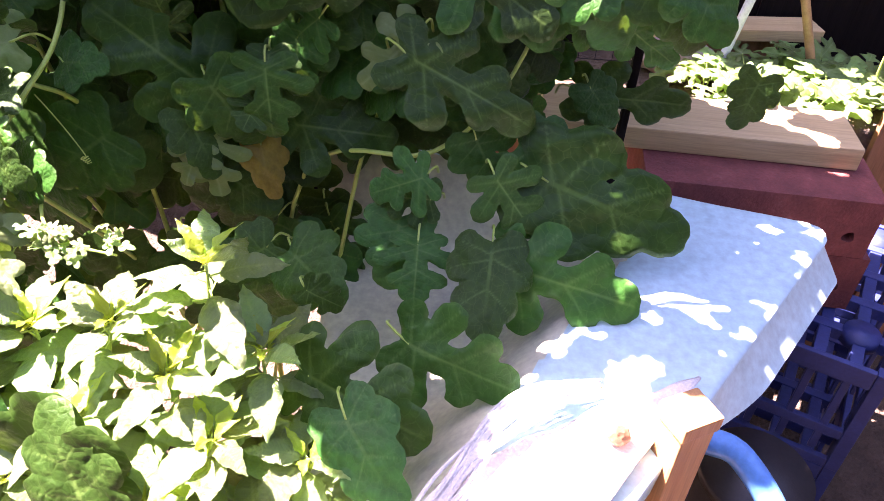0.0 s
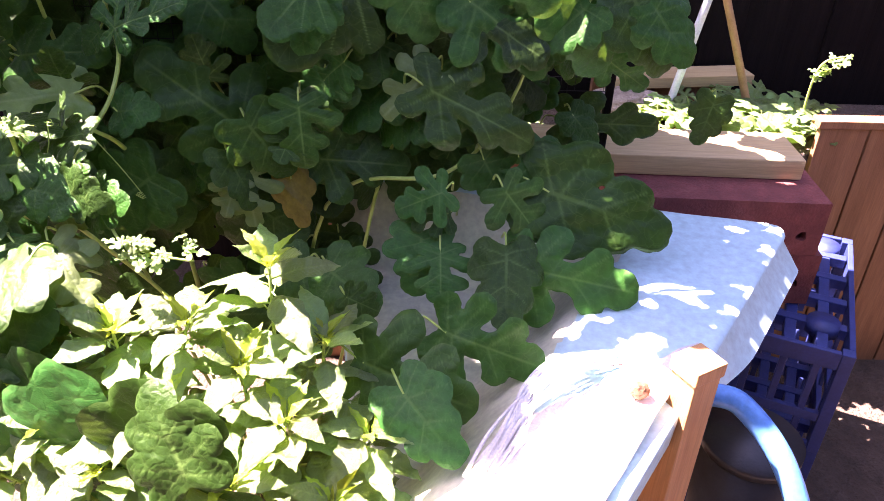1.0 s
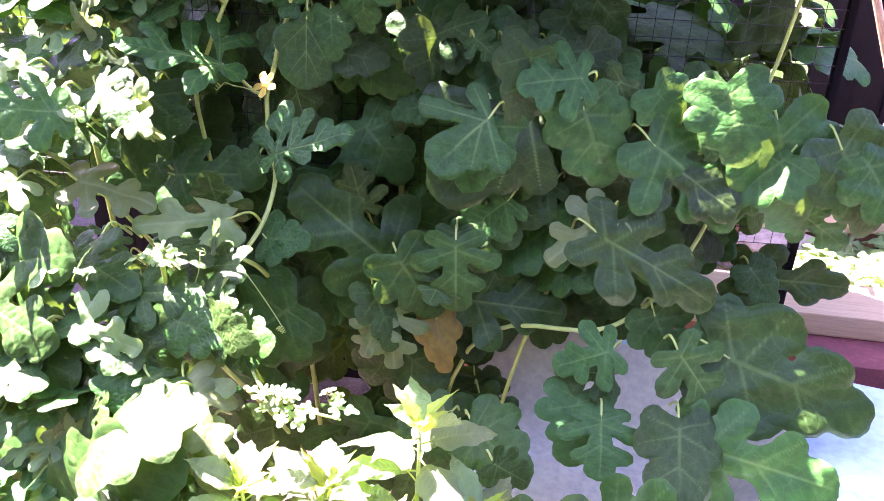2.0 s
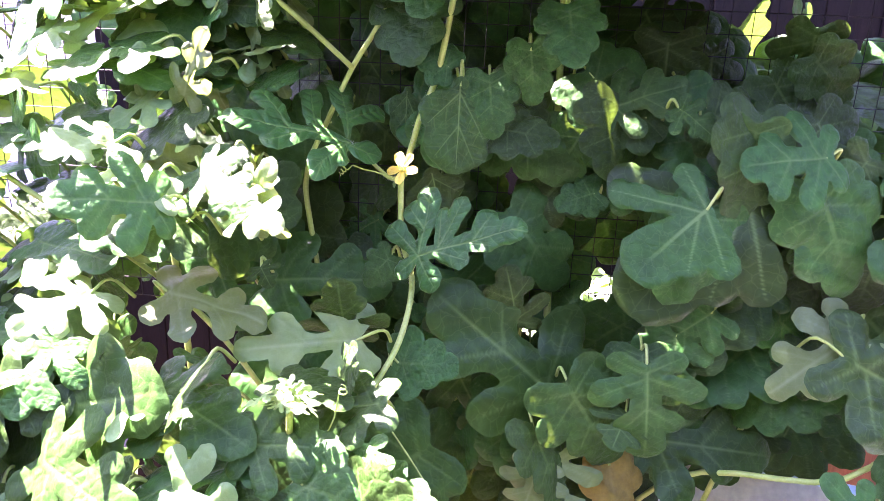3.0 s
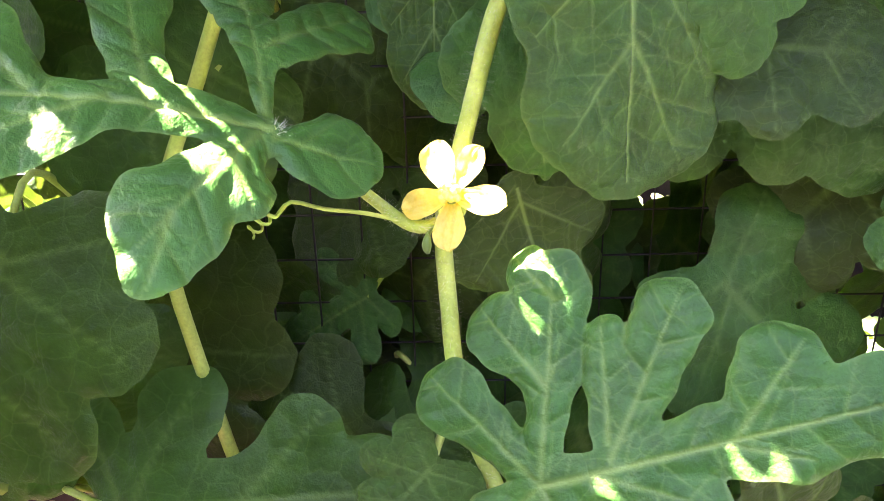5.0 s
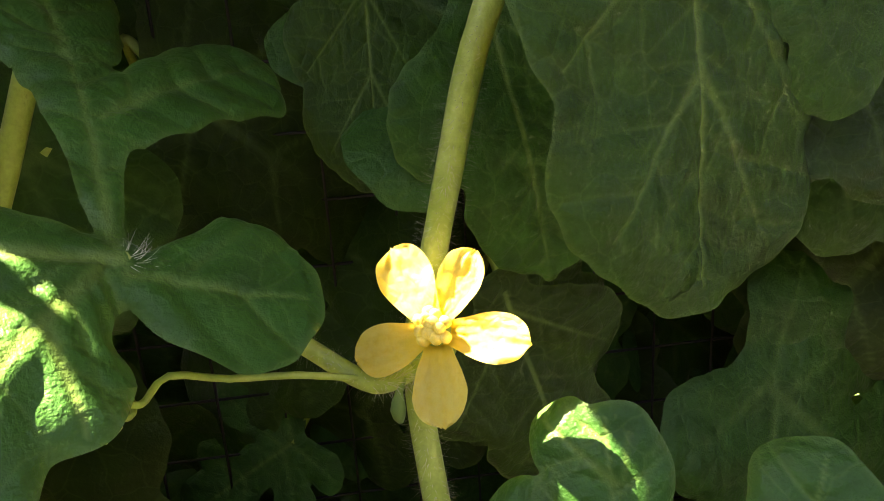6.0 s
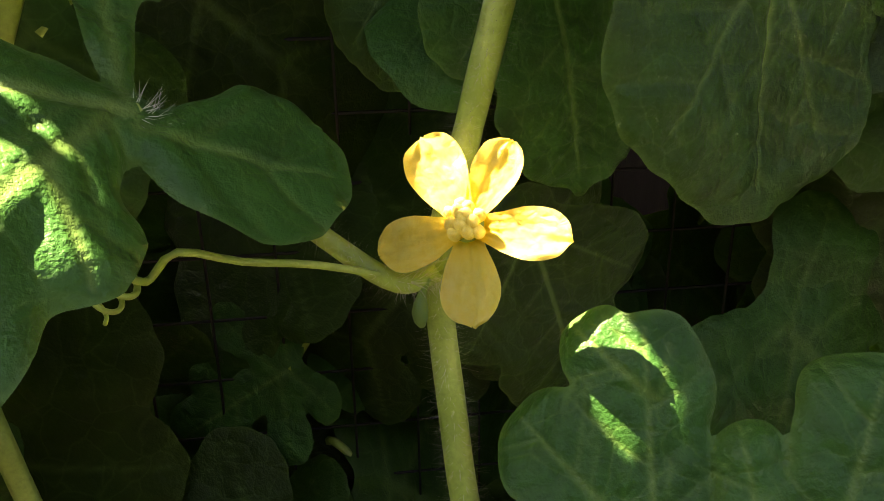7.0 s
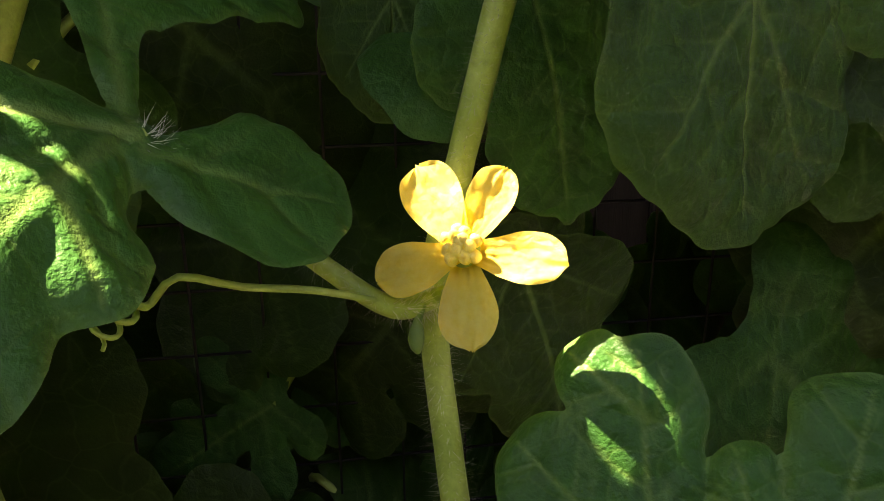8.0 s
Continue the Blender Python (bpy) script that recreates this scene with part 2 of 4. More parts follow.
def blade(name, ribs, mat, cells=40, k=0.03, cup=0.12, droop=0.15, ripple=0.02, seed=0, vein_w=0.012, fold=0.0, bold=0.0, spacing=0.17, puff=0.0018, show=0.4, rim=0.0):
    """A leaf blade of length 1 along +y, upper side +z, as the joined outline of lobes round ribs
    (x0, y0, x1, y1, r0, r1); veins run along the ribs and branch from them."""
    rng = np.random.default_rng(seed)
    h = 1.0 / cells
    xs = np.arange(-0.95, 0.951, h)
    ys = np.arange(-0.5, 1.15, h)
    X, Y = np.meshgrid(xs, ys, indexing="ij")

    def field(px, py):
        total = None
        for r in ribs:
            d, _ = capsule(px, py, *r)
            if total is None:
                total = d
            else:
                u = np.clip(0.5 + 0.5 * (d - total) / k, 0, 1)
                total = d * (1 - u) + total * u - k * u * (1 - u)
        wob = 0.006 * np.sin(px * 47 + seed) * np.sin(py * 41 + 2 * seed) + 0.008 * np.sin(px * 17 + 3 * seed) * np.cos(py * 15)
        return total + wob

    D = field(X, Y)
    inside = D < 0.45 * h
    keep = inside[:-1, :-1] & inside[1:, :-1] & inside[:-1, 1:] & inside[1:, 1:]
    index = -np.ones(X.shape, int)
    used = np.zeros(X.shape, bool)
    for a in (0, 1):
        for b in (0, 1):
            used[a : X.shape[0] - 1 + a, b : X.shape[1] - 1 + b] |= keep
    index[used] = np.arange(used.sum())
    i, j = np.nonzero(keep)
    faces = np.stack([index[i, j], index[i + 1, j], index[i + 1, j + 1], index[i, j + 1]], 1)
    px, py = X[used].copy(), Y[used].copy()
    n = np.zeros(X.shape, int)
    n[:-1, :-1] += keep
    n[1:, :-1] += keep
    n[:-1, 1:] += keep
    n[1:, 1:] += keep
    edge = (n[used] < 4)
    for _ in range(3):
        e = 1e-4
        d = field(px, py)
        gx, gy = (field(px + e, py) - d) / e, (field(px, py + e) - d) / e
        g = np.maximum(np.hypot(gx, gy), 0.3)
        step = np.where(edge, np.clip(d, -0.8 * h, 0.8 * h), 0)
        px -= step * gx / g
        py -= step * gy / g
    vein = np.zeros(len(px))
    between = np.zeros(len(px))
    for number, (x0, y0, x1, y1, r0, r1) in enumerate(ribs):
        strong = 1.0 if number == 0 else 0.6
        L = math.hypot(x1 - x0, y1 - y0)
        ux, uy = (x1 - x0) / L, (y1 - y0) / L
        L2 = L + r1 * 0.8
        s = (px - x0) * ux + (py - y0) * uy
        c = (px - x0) * -uy + (py - y0) * ux
        w = vein_w * np.clip(1.25 - s / L2, 0.3, 1.2)
        ok = (s > -0.01) & (s < L2)
        vein = np.maximum(vein, np.where(ok, strong * np.exp(-(c / w) ** 2), 0))
        # side veins leave the rib at about 50 degrees, in turn on both sides
        gap = spacing
        q = s - 0.6 * np.abs(c) - 1.1 * c * c + 0.01 * np.sin(c * 13 + s * 9 + seed) - 0.06 + np.where(c > 0, 0, 0.5 * gap)
        ph = np.abs((q / gap) - np.round(q / gap)) * gap
        reach = (np.abs(c) < 0.28) & (q > -0.03) & (s < L2) & (np.abs(c) < r1 * 1.25)
        fade = np.clip(1.1 - np.abs(c) / 0.25, 0.15, 1)
        thin = max(vein_w * 0.4, 0.75 * h)
        vein = np.maximum(vein, np.where(reach, bold * vein_w * 0.4 / thin * fade * np.exp(-(ph / thin) ** 2), 0))
        between = np.maximum(between, np.where(reach, np.sin(np.pi * np.clip(ph / gap * 2, 0, 1)) * fade, 0))
    depth = np.clip(-field(px, py), 0, 0.2)
    z = cup * (0.25 - np.abs(px)) * np.abs(px) * 2 - droop * py * np.abs(py)
    z += fold * np.abs(px)
    z += ripple * (np.sin(px * 9 + seed) * np.cos(py * 8 + seed * 2) + 0.25 * np.sin(px * 19 + py * 15 + seed))
    z += puff * between - 0.006 * vein - 0.03 * np.exp(-depth / 0.02) * (0.5 + 0.5 * np.sin(px * 13 + py * 11 + seed))
    # bright leaf edge: a highlight painted in through the vein value
    if rim:
        vein = np.maximum(vein, rim * np.exp(-(depth / 0.006) ** 2))
    me = mesh_of(name, np.stack([px, py, z], 1), [tuple(int(v) for v in f) for f in faces], mat)
    a = me.attributes.new("vein", "FLOAT", "POINT")
    a.data.foreach_set("value", np.clip(vein, 0, 1) * show)
    return me


def ribs_of(pairs, top=0.15, waist=0.07, fat=1.0, seed=0):
    """Ribs of a leaf: the middle one and pairs of side lobes (start, angle, length, lobe radius), each a little uneven."""
    rng = random.Random(seed)
    ribs = [(0, 0, 0, 1 - top, waist * fat, top * min(fat, 1.35))]
    for s, ang, ln, r in pairs:
        for side in (-1, 1):
            a = radians(ang + rng.uniform(-7, 7))
            l = ln * rng.uniform(0.85, 1.12)
            x1, y1 = side * math.sin(a) * l, s + math.cos(a) * l
            ribs.append((0, s + rng.uniform(-0.02, 0.02), x1, y1, waist * 0.75 * fat, r * fat * rng.uniform(0.9, 1.12)))
    return ribs


LOBED = [(0.02, 116, 0.25, 0.12), (0.06, 64, 0.4, 0.14), (0.42, 46, 0.27, 0.12)]
BROAD = [(0.02, 115, 0.3, 0.17), (0.08, 70, 0.36, 0.19), (0.42, 55, 0.24, 0.18)]
BLADES = {}
for i in range(4):
    BLADES["lobed", i] = blade("lobed_blade", ribs_of(LOBED, 0.17, 0.08, 1.08, i), LEAF, 56, seed=i + 1, cup=0.2 - 0.1 * i, droop=0.08 + 0.06 * i, bold=0.5, puff=0.005, show=0.5, rim=0.2)
    BLADES["broad", i] = blade("broad_blade", ribs_of(BROAD, 0.2, 0.12, 1.12, i + 9), LEAF, 50, seed=i + 5, cup=0.25 - 0.12 * i, droop=0.1 + 0.05 * i, bold=0.5, puff=0.005, show=0.5, rim=0.2)
    BLADES["young", i] = blade("young_blade", ribs_of(LOBED, 0.13, 0.06, 0.95, i + 20), YOUNG, 40, seed=i + 9, cup=0.3, droop=0.2, ripple=0.04)
    BLADES["old", i] = blade("old_blade", ribs_of(BROAD, 0.2, 0.12, 1.1, i + 30), OLDLEAF, 24, seed=i + 13, cup=0.2, droop=0.2, ripple=0.03)
# leaves that stand close to the path, each with its own lobes
FINE = dict(cup=0.08, droop=0.04, ripple=0.018, vein_w=0.0085, bold=0.5, show=0.75, spacing=0.17, puff=0.007, rim=0.3)
BLADES["fine", 0] = blade("large_lobed_blade", [(0, 0, 0.05, 0.84, 0.055, 0.115), (0.05, 0.84, 0.01, 0.97, 0.1, 0.02), (-0.02, -0.01, -0.046, -0.135, 0.025, 0.138), (0.0, 0.0, 0.42, 0.0, 0.024, 0.055), (0.4, 0.0, 0.62, 0.0, 0.075, 0.14), (0.25, -0.02, 0.41, -0.26, 0.06, 0.11),
                                                (0.04, 0.26, 0.42, 0.27, 0.04, 0.1), (0.05, 0.48, 0.31, 0.65, 0.06, 0.1), (0.03, 0.34, -0.09, 0.58, 0.06, 0.11), (-0.02, 0.03, -0.25, 0.24, 0.035, 0.115), (-0.25, 0.24, -0.34, 0.27, 0.11, 0.07), (-0.1, 0.1, -0.18, 0.085, 0.06, 0.07)],
                          LEAF, 170, k=0.014, seed=21, **FINE)
BLADES["fine", 1] = blade("large_lobed_blade", [(0, 0, -0.05, 0.87, 0.05, 0.12), (-0.05, 0.87, -0.01, 0.985, 0.1, 0.015), (-0.03, 0.5, -0.17, 0.65, 0.05, 0.115), (-0.04, 0.2, -0.36, 0.43, 0.05, 0.1), (-0.08, 0.2, -0.35, 0.245, 0.045, 0.062), (0, 0, -0.5, 0.14, 0.03, 0.112), (-0.48, 0.14, -0.58, 0.08, 0.09, 0.068),
                                                (-0.26, 0.06, -0.435, -0.035, 0.05, 0.1), (0, 0, -0.28, -0.2, 0.03, 0.105), (0, 0, 0.08, -0.16, 0.03, 0.1), (0, 0, 0.23, 0.085, 0.04, 0.11), (-0.01, 0.15, 0.097, 0.37, 0.045, 0.1), (-0.03, 0.46, 0.03, 0.62, 0.045, 0.062)],
                          LEAF, 170, k=0.014, seed=23, **FINE)
BLADES["round", 0] = blade("round_blade", [(0, 0, 0, 0.67, 0.1, 0.325), (0, 0.08, 0.22, 0.3, 0.1, 0.24), (0, 0.08, -0.2, 0.42, 0.1, 0.26), (0, 0.45, -0.13, 0.7, 0.2, 0.25), (0, 0.45, 0.13, 0.62, 0.2, 0.27)],
                           LEAF, 140, k=0.02, seed=25, **FINE)
BLADES["round", 1] = blade("round_blade", [(0, 0, 0, 0.7, 0.12, 0.28), (0, 0.08, 0.25, 0.36, 0.1, 0.22), (0, 0.08, -0.22, 0.3, 0.1, 0.22), (0, 0.6, 0.02, 0.985, 0.15, 0.02)],
                           LEAF, 110, k=0.03, seed=26, **FINE)
BLADES["wide", 0] = blade("wide_blade", [(0, 0, 0, 0.72, 0.06, 0.27), (0, 0.05, 0.56, 0.46, 0.05, 0.14), (0, 0.1, -0.21, 0.45, 0.06, 0.16), (0, 0.02, -0.4, 0.25, 0.05, 0.15), (0, 0, 0.3, -0.1, 0.05, 0.13)],
                          LEAF, 70, k=0.02, seed=27, cup=0.12, droop=0.1, ripple=0.015, vein_w=0.011, bold=0.2, show=0.85, spacing=0.13)


def leaf_pose(base, tip, width=1.0, roll=0.0, facing=(0.05, -0.8, 0.6)):
    y = Vector(tip) - Vector(base)
    ln = y.length
    y.normalize()
    z = Vector(facing)
    z = (z - y * z.dot(y)).normalized()
    z = Matrix.Rotation(radians(roll), 3, y) @ z
    x = y.cross(z)
    m = Matrix((x * ln * width, y * ln, z * ln)).transposed().to_4x4()
    m.translation = Vector(base)
    return m


# ---- ground, fences, unseen boards that hold back sky light ----
def ground_sheet():
    bm = bmesh.new()
    edges = [-200, -60, -20, -8] + [i * 0.4 - 4 for i in range(21)] + [8, 20, 60, 200]
    grid = [[bm.verts.new((x, y, 0.02 * noise.noise(Vector((x, y, 0)) * 1.3) if abs(x) < 6 and abs(y) < 6 else 0)) for y in edges] for x in edges]
    for a in range(len(edges) - 1):
        for b in range(len(edges) - 1):
            bm.faces.new((grid[a][b], grid[a + 1][b], grid[a + 1][b + 1], grid[a][b + 1]))
    me = bpy.data.meshes.new("ground")
    bm.to_mesh(me)
    bm.free()
    me.materials.append(SOIL)
    tagged(new("ground", me), "bare brown garden soil under the plants", "ground", kind="structure")


ground_sheet()
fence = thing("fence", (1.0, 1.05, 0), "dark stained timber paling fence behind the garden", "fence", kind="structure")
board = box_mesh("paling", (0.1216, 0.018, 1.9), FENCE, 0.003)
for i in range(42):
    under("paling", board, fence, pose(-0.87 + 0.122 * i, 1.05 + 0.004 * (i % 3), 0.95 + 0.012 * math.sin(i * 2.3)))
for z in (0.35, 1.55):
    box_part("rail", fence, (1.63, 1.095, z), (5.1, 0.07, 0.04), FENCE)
# unseen dark boards behind the camera, added to cut sky light from the front
sky_block_rear = thing("rear_sky_block", (0.5, -1.8, 0), "unseen plain dark board wall added to hold back sky light", "wall", kind="structure")
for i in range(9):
    box_part("panel", sky_block_rear, (-3.0 + 0.8 * i, -1.8, 1.1), (0.79, 0.04, 2.2), FENCE)
# never in view: dark boards added at the side to lower the ambient light
sky_block_side = thing("side_sky_block", (3.4, -0.8, 0), "unseen plain dark timber boards added at the side to lower sky light", "fence", kind="structure")
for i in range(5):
    box_part("panel", sky_block_side, (3.4, -2.2 + 0.8 * i, 1.05), (0.03, 0.79, 2.1), FENCE)
wall_left = thing("wall_side", (-1.9, 1.6, 0), "pale rendered garden wall in sunlight", "wall", kind="structure")
box_part("wall_face", wall_left, (-2.1, 1.2, 0.85), (0.12, 4.4, 1.7), PAVE)


# ---- wire trellis ----
trellis = thing("wire_trellis", (0.1, 0.12, 0), "black welded wire mesh trellis on timber stakes", "trellis")
TRELLIS_X, TRELLIS_Y = (-0.7, 0.78), 0.125
n = int((TRELLIS_X[1] - TRELLIS_X[0]) / 0.025)
for i in range(n + 1):
    x = TRELLIS_X[0] + 0.025 * i
    under("wire", tube("wire", [(x, TRELLIS_Y, 0.975), (x + 0.002, TRELLIS_Y, 1.75)], 0.0006, 0.0006, WIRE, 4), trellis)
for i in range(32):
    z = 0.975 + 0.025 * i
    under("wire", tube("wire", [(TRELLIS_X[0], TRELLIS_Y + 0.0012, z), (TRELLIS_X[1], TRELLIS_Y + 0.0012, z)], 0.0006, 0.0006, WIRE, 4), trellis)
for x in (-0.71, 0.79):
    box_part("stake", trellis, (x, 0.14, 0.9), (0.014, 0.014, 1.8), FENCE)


# ---- white slab on its trestle, bricks, plank ----
def smoothstep(a, b, v):
    v = min(1.0, max(0.0, (v - a) / (b - a)))
    return v * v * (3 - 2 * v)


def old_tub():
    """A white tub: a flat rounded deck at one end, and a shaded basin that the vine hangs into."""
    t = thing("white_tub", (0.75, -0.1, 0), "old white tub with a dappled rounded deck and shaded basin", "tub")
    n = 80
    a, b, c, d = Vector((0.29, 0.262, 0)), Vector((1.152, 0.075, 0)), Vector((0.6, -0.7, 0)), Vector((0.4, -0.6, 0))
    side, back = (c - b).normalized(), (a - b).normalized()
    r = 0.045
    inner = b + (side + back) * r
    verts, faces = [], []
    for i in range(n + 1):
        for k in range(n + 1):
            u, v = 1 - (1 - i / n) ** 1.3, (k / n) ** 1.2
            p = (a.lerp(b, u)).lerp(d.lerp(c, u), v)
            q = p - inner
            if q.dot(side) < 0 and q.dot(back) < 0 and q.length > r:
                p = inner + q * (r / q.length)
            across = (p.x - 0.7) * 0.86 - (p.y + 0.2) * 0.5
            z = 0.745 - 0.16 * smoothstep(0.03, -0.16, across) * smoothstep(0.19, 0.1, p.y + 0.2 * (p.x - 0.6))
            edge = min(i, n - i, k, n - k)
            z -= 0.004 * (1 - smoothstep(0, 2.5, edge))
            verts.append((p.x, p.y, z + 0.0012 * noise.noise(p * 14)))
    for i in range(n):
        for k in range(n):
            m = i * (n + 1) + k
            faces.append((m, m + 1, m + n + 2, m + n + 1))
    rim = [i * (n + 1) for i in range(n)] + [n * (n + 1) + k for k in range(n)] + [i * (n + 1) + n for i in range(n, 0, -1)] + [k for k in range(n, 0, -1)]
    start = len(verts)
    for m in rim:
        x, y, z = verts[m]
        verts.append((x, y, z - 0.012))
    low = len(verts)
    for m in rim:
        x, y, z = verts[m]
        lip = smoothstep(0, 8, m - n * (n + 1)) if m >= n * (n + 1) else 0.0
        lip *= smoothstep(-0.4, -0.2, y)
        verts.append((x - 0.004 + 0.036 * lip, y - 0.024 * lip, min(z - 0.02, 0.685)))
    for q, m in enumerate(rim):
        w = (q + 1) % len(rim)
        faces.append((m, rim[w], start + w, start + q))
        faces.append((start + q, start + w, low + w, low + q))
    shell = mesh_of("tub_shell", verts, faces, FOAM)
    shell.materials.append(BASIN)
    for f in shell.polygons:
        f.material_index = 1 if f.center.z < 0.738 and f.normal.z > 0.1 and f.center.z > 0.5 and f.index < n * n else 0
    under("tub_shell", shell, t)
    for x, y in ((0.38, 0.19), (1.0, 0.0), (0.47, -0.4), (0.6, -0.6)):
        box_part("leg", t, (x, y, 0.29), (0.06, 0.06, 0.58), POSTWOOD)
    box_part("leg", t, (1.02, 0.02, 0.34), (0.05, 0.05, 0.68), POSTWOOD)


old_tub()


# brick pile: three courses of red blocks with round core holes
def holed_block(at, size, turn, label):
    """A red block whose front face has a row of open round cores."""
    t = thing("red_block", (at[0], at[1], at[2] - size[2] / 2), label, "brick", "stacked red blocks")
    w, d, h = size
    holes, r = 5, 0.013
    verts, faces = [], []
    # front face as panels round each hole
    for k in range(holes):
        x0, x1 = -w / 2 + w * k / holes, -w / 2 + w * (k + 1) / holes
        cx, cz = (x0 + x1) / 2, -h * 0.12 + 0.004 * math.sin(3 * k + at[2] * 90)
        base = len(verts)
        angles = [2 * math.pi * (j + 0.5) / 12 for j in range(12)]
        angles += [math.atan2(ez - cz, ex - cx) % (2 * math.pi) for ex in (x0, x1) for ez in (-h / 2, h / 2)]
        angles.sort()
        ring = len(angles)
        for j, a in enumerate(angles):
            ca, sa = math.cos(a), math.sin(a)
            s = min((w / holes / 2) / max(abs(ca), 1e-6), ((h / 2 - cz) if sa > 0 else (h / 2 + cz)) / max(abs(sa), 1e-6))
            verts.append((cx + ca * s, -d / 2, cz + sa * s))
            rr = r * (0.5 + 0.5 * abs(math.sin(k * 2.1 + at[2] * 50))) * (1 + 0.12 * math.sin(a * 3 + k))
            verts.append((cx + ca * rr, -d / 2, cz + sa * rr))
            verts.append((cx + ca * rr * 0.8, -d / 2 + 0.06, cz + sa * rr * 0.8))
        for j in range(ring):
            p, q = base + 3 * j, base + 3 * ((j + 1) % ring)
            faces += [(p, q, q + 1, p + 1), (p + 1, q + 1, q + 2, p + 2)]
        faces.append(tuple(base + 3 * j + 2 for j in range(ring)))
    b = len(verts)
    for sx in (-w / 2, w / 2):
        for sy in (-d / 2, d / 2):
            for sz in (-h / 2, h / 2):
                verts.append((sx, sy, sz))
    faces += [(b, b + 1, b + 3, b + 2), (b + 4, b + 6, b + 7, b + 5), (b + 1, b + 5, b + 7, b + 3), (b, b + 2, b + 6, b + 4), (b + 2, b + 3, b + 7, b + 6)]
    me = mesh_of("block_body", verts, faces, BRICK, False)
    bm = bmesh.new()
    bm.from_mesh(me)
    bmesh.ops.remove_doubles(bm, verts=bm.verts[:], dist=1e-4)
    bm.to_mesh(me)
    bm.free()
    under("block_body", me, t, pose(*at, 0, 0, turn))


holed_block((1.06, 0.265, 0.697), (0.40, 0.24, 0.116), -3, "red cored clay block under the plank")
holed_block((1.075, 0.265, 0.578), (0.40, 0.24, 0.118), -3, "red cored clay block in the middle of a pile")
plank = tagged(new("plank", box_mesh("plank", (0.56, 0.14, 0.043), TIMBER, 0.003)), "pale sawn softwood plank lying on red blocks", "plank")
plank.matrix_world = pose(0.955, 0.315, 0.7775, 0, 0, -2.5)

# ---- timber bed behind, with stone, boards and seedlings ----
bed = thing("raised_bed", (0.8, 0.7, 0), "raised timber bed of soil behind the plank", "planter")
box_part("front_board", bed, (0.78, 0.575, 0.335), (1.16, 0.03, 0.67), BROWNWOOD)
box_part("back_board", bed, (1.1, 0.96, 0.3), (1.8, 0.03, 0.6), BROWNWOOD)
box_part("ledge", bed, (1.13, 0.965, 0.65), (0.36, 0.03, 0.1), BROWNWOOD)
box_part("end_board", bed, (0.215, 0.765, 0.335), (0.03, 0.35, 0.67), BROWNWOOD)
box_part("end_board", bed, (1.985, 0.765, 0.335), (0.03, 0.35, 0.67), BROWNWOOD)
box_part("soil", bed, (1.1, 0.768, 0.33), (1.73, 0.352, 0.64), SOIL, bevel=0.01)
side_planter = thing("timber_planter", (1.87, 0.5, 0), "brown upright timber boards of a planter", "planter")
for i in range(8):
    box_part("board", side_planter, (1.49 + 0.125 * i, 0.575, 0.365), (0.12, 0.02, 0.73), BROWNWOOD)
box_part("cap", side_planter, (1.93, 0.58, 0.741), (1.02, 0.045, 0.02), BROWNWOOD)

board2 = tagged(new("board", box_mesh("board", (0.44, 0.09, 0.03), TIMBER, 0.002)), "thin reddish board lying on the bed", "board")
board2.matrix_world = pose(1.18, 0.95, 0.7155, 0, 0, 8)


def stone_mesh():
    bm = bmesh.new()
    bmesh.ops.create_icosphere(bm, subdivisions=4, radius=1)
    for v in bm.verts:
        n1 = noise.noise(v.co * 1.2) * 0.3 + noise.noise(v.co * 4) * 0.12 + abs(noise.noise(v.co * 11)) * 0.12
        v.co = Vector((v.co.x * 0.11, v.co.y * 0.07, v.co.z * 0.04)) * (1 + n1)
    me = bpy.data.meshes.new("stone")
    bm.to_mesh(me)
    bm.free()
    me.materials.append(STONE)
    return me


stone = tagged(new("stone", stone_mesh()), "pitted pale brown stone on the bed", "stone")
stone.matrix_world = pose(1.03, 0.83, 0.68)

stake = tagged(new("garden_stake", tube("stake", [(1.365, 0.8, 0.64), (1.214, 0.8, 0.99), (1.03, 0.82, 1.42)], 0.011, 0.009, BAMBOO, 10, 4)), "brown round garden stake leaning from the bed", "stake")
pipe = tagged(new("plastic_pipe", tube("pipe", [(1.12, 0.8, 0.64), (1.179, 0.8, 0.991), (1.25, 0.8, 1.4)], 0.011, 0.011, PIPE, 12, 4)), "pale blue-white plastic pipe leaning from the bed", "pipe")


# ---- corner post, hose, bracket, sacking ----
post = thing("wooden_post", (0.835, -0.385, 0), "orange-brown sawn timber post with a capped top", "post")
box_part("upright", post, (0.815, -0.402, 0.4), (0.046, 0.042, 0.80), POSTWOOD, (0, 0, 28))
box_part("cap", post, (0.815, -0.402, 0.8115), (0.052, 0.047, 0.023), POSTWOOD, (0, 0, 28))
hose = tagged(new("hose", tube("hose", [(0.855, -0.37, 0.735), (0.90, -0.385, 0.725), (0.95, -0.44, 0.67), (0.985, -0.5, 0.56), (1.0, -0.54, 0.4), (1.01, -0.55, 0.2), (1.1, -0.55, 0.02), (1.4, -0.5, 0.012)], 0.0165, 0.0165, HOSE, 14, 8)), "glossy blue plastic hose hanging from the post", "hose")
bracket = thing("plant_pot", (0.93, -0.34, 0.6), "black plastic pot with a grey rim below the hose", "pot")
under("pot_side", tube("pot_side", [(1.0, -0.27, 0.0), (1.0, -0.27, 0.53)], 0.06, 0.075, BLACK, 28), bracket)
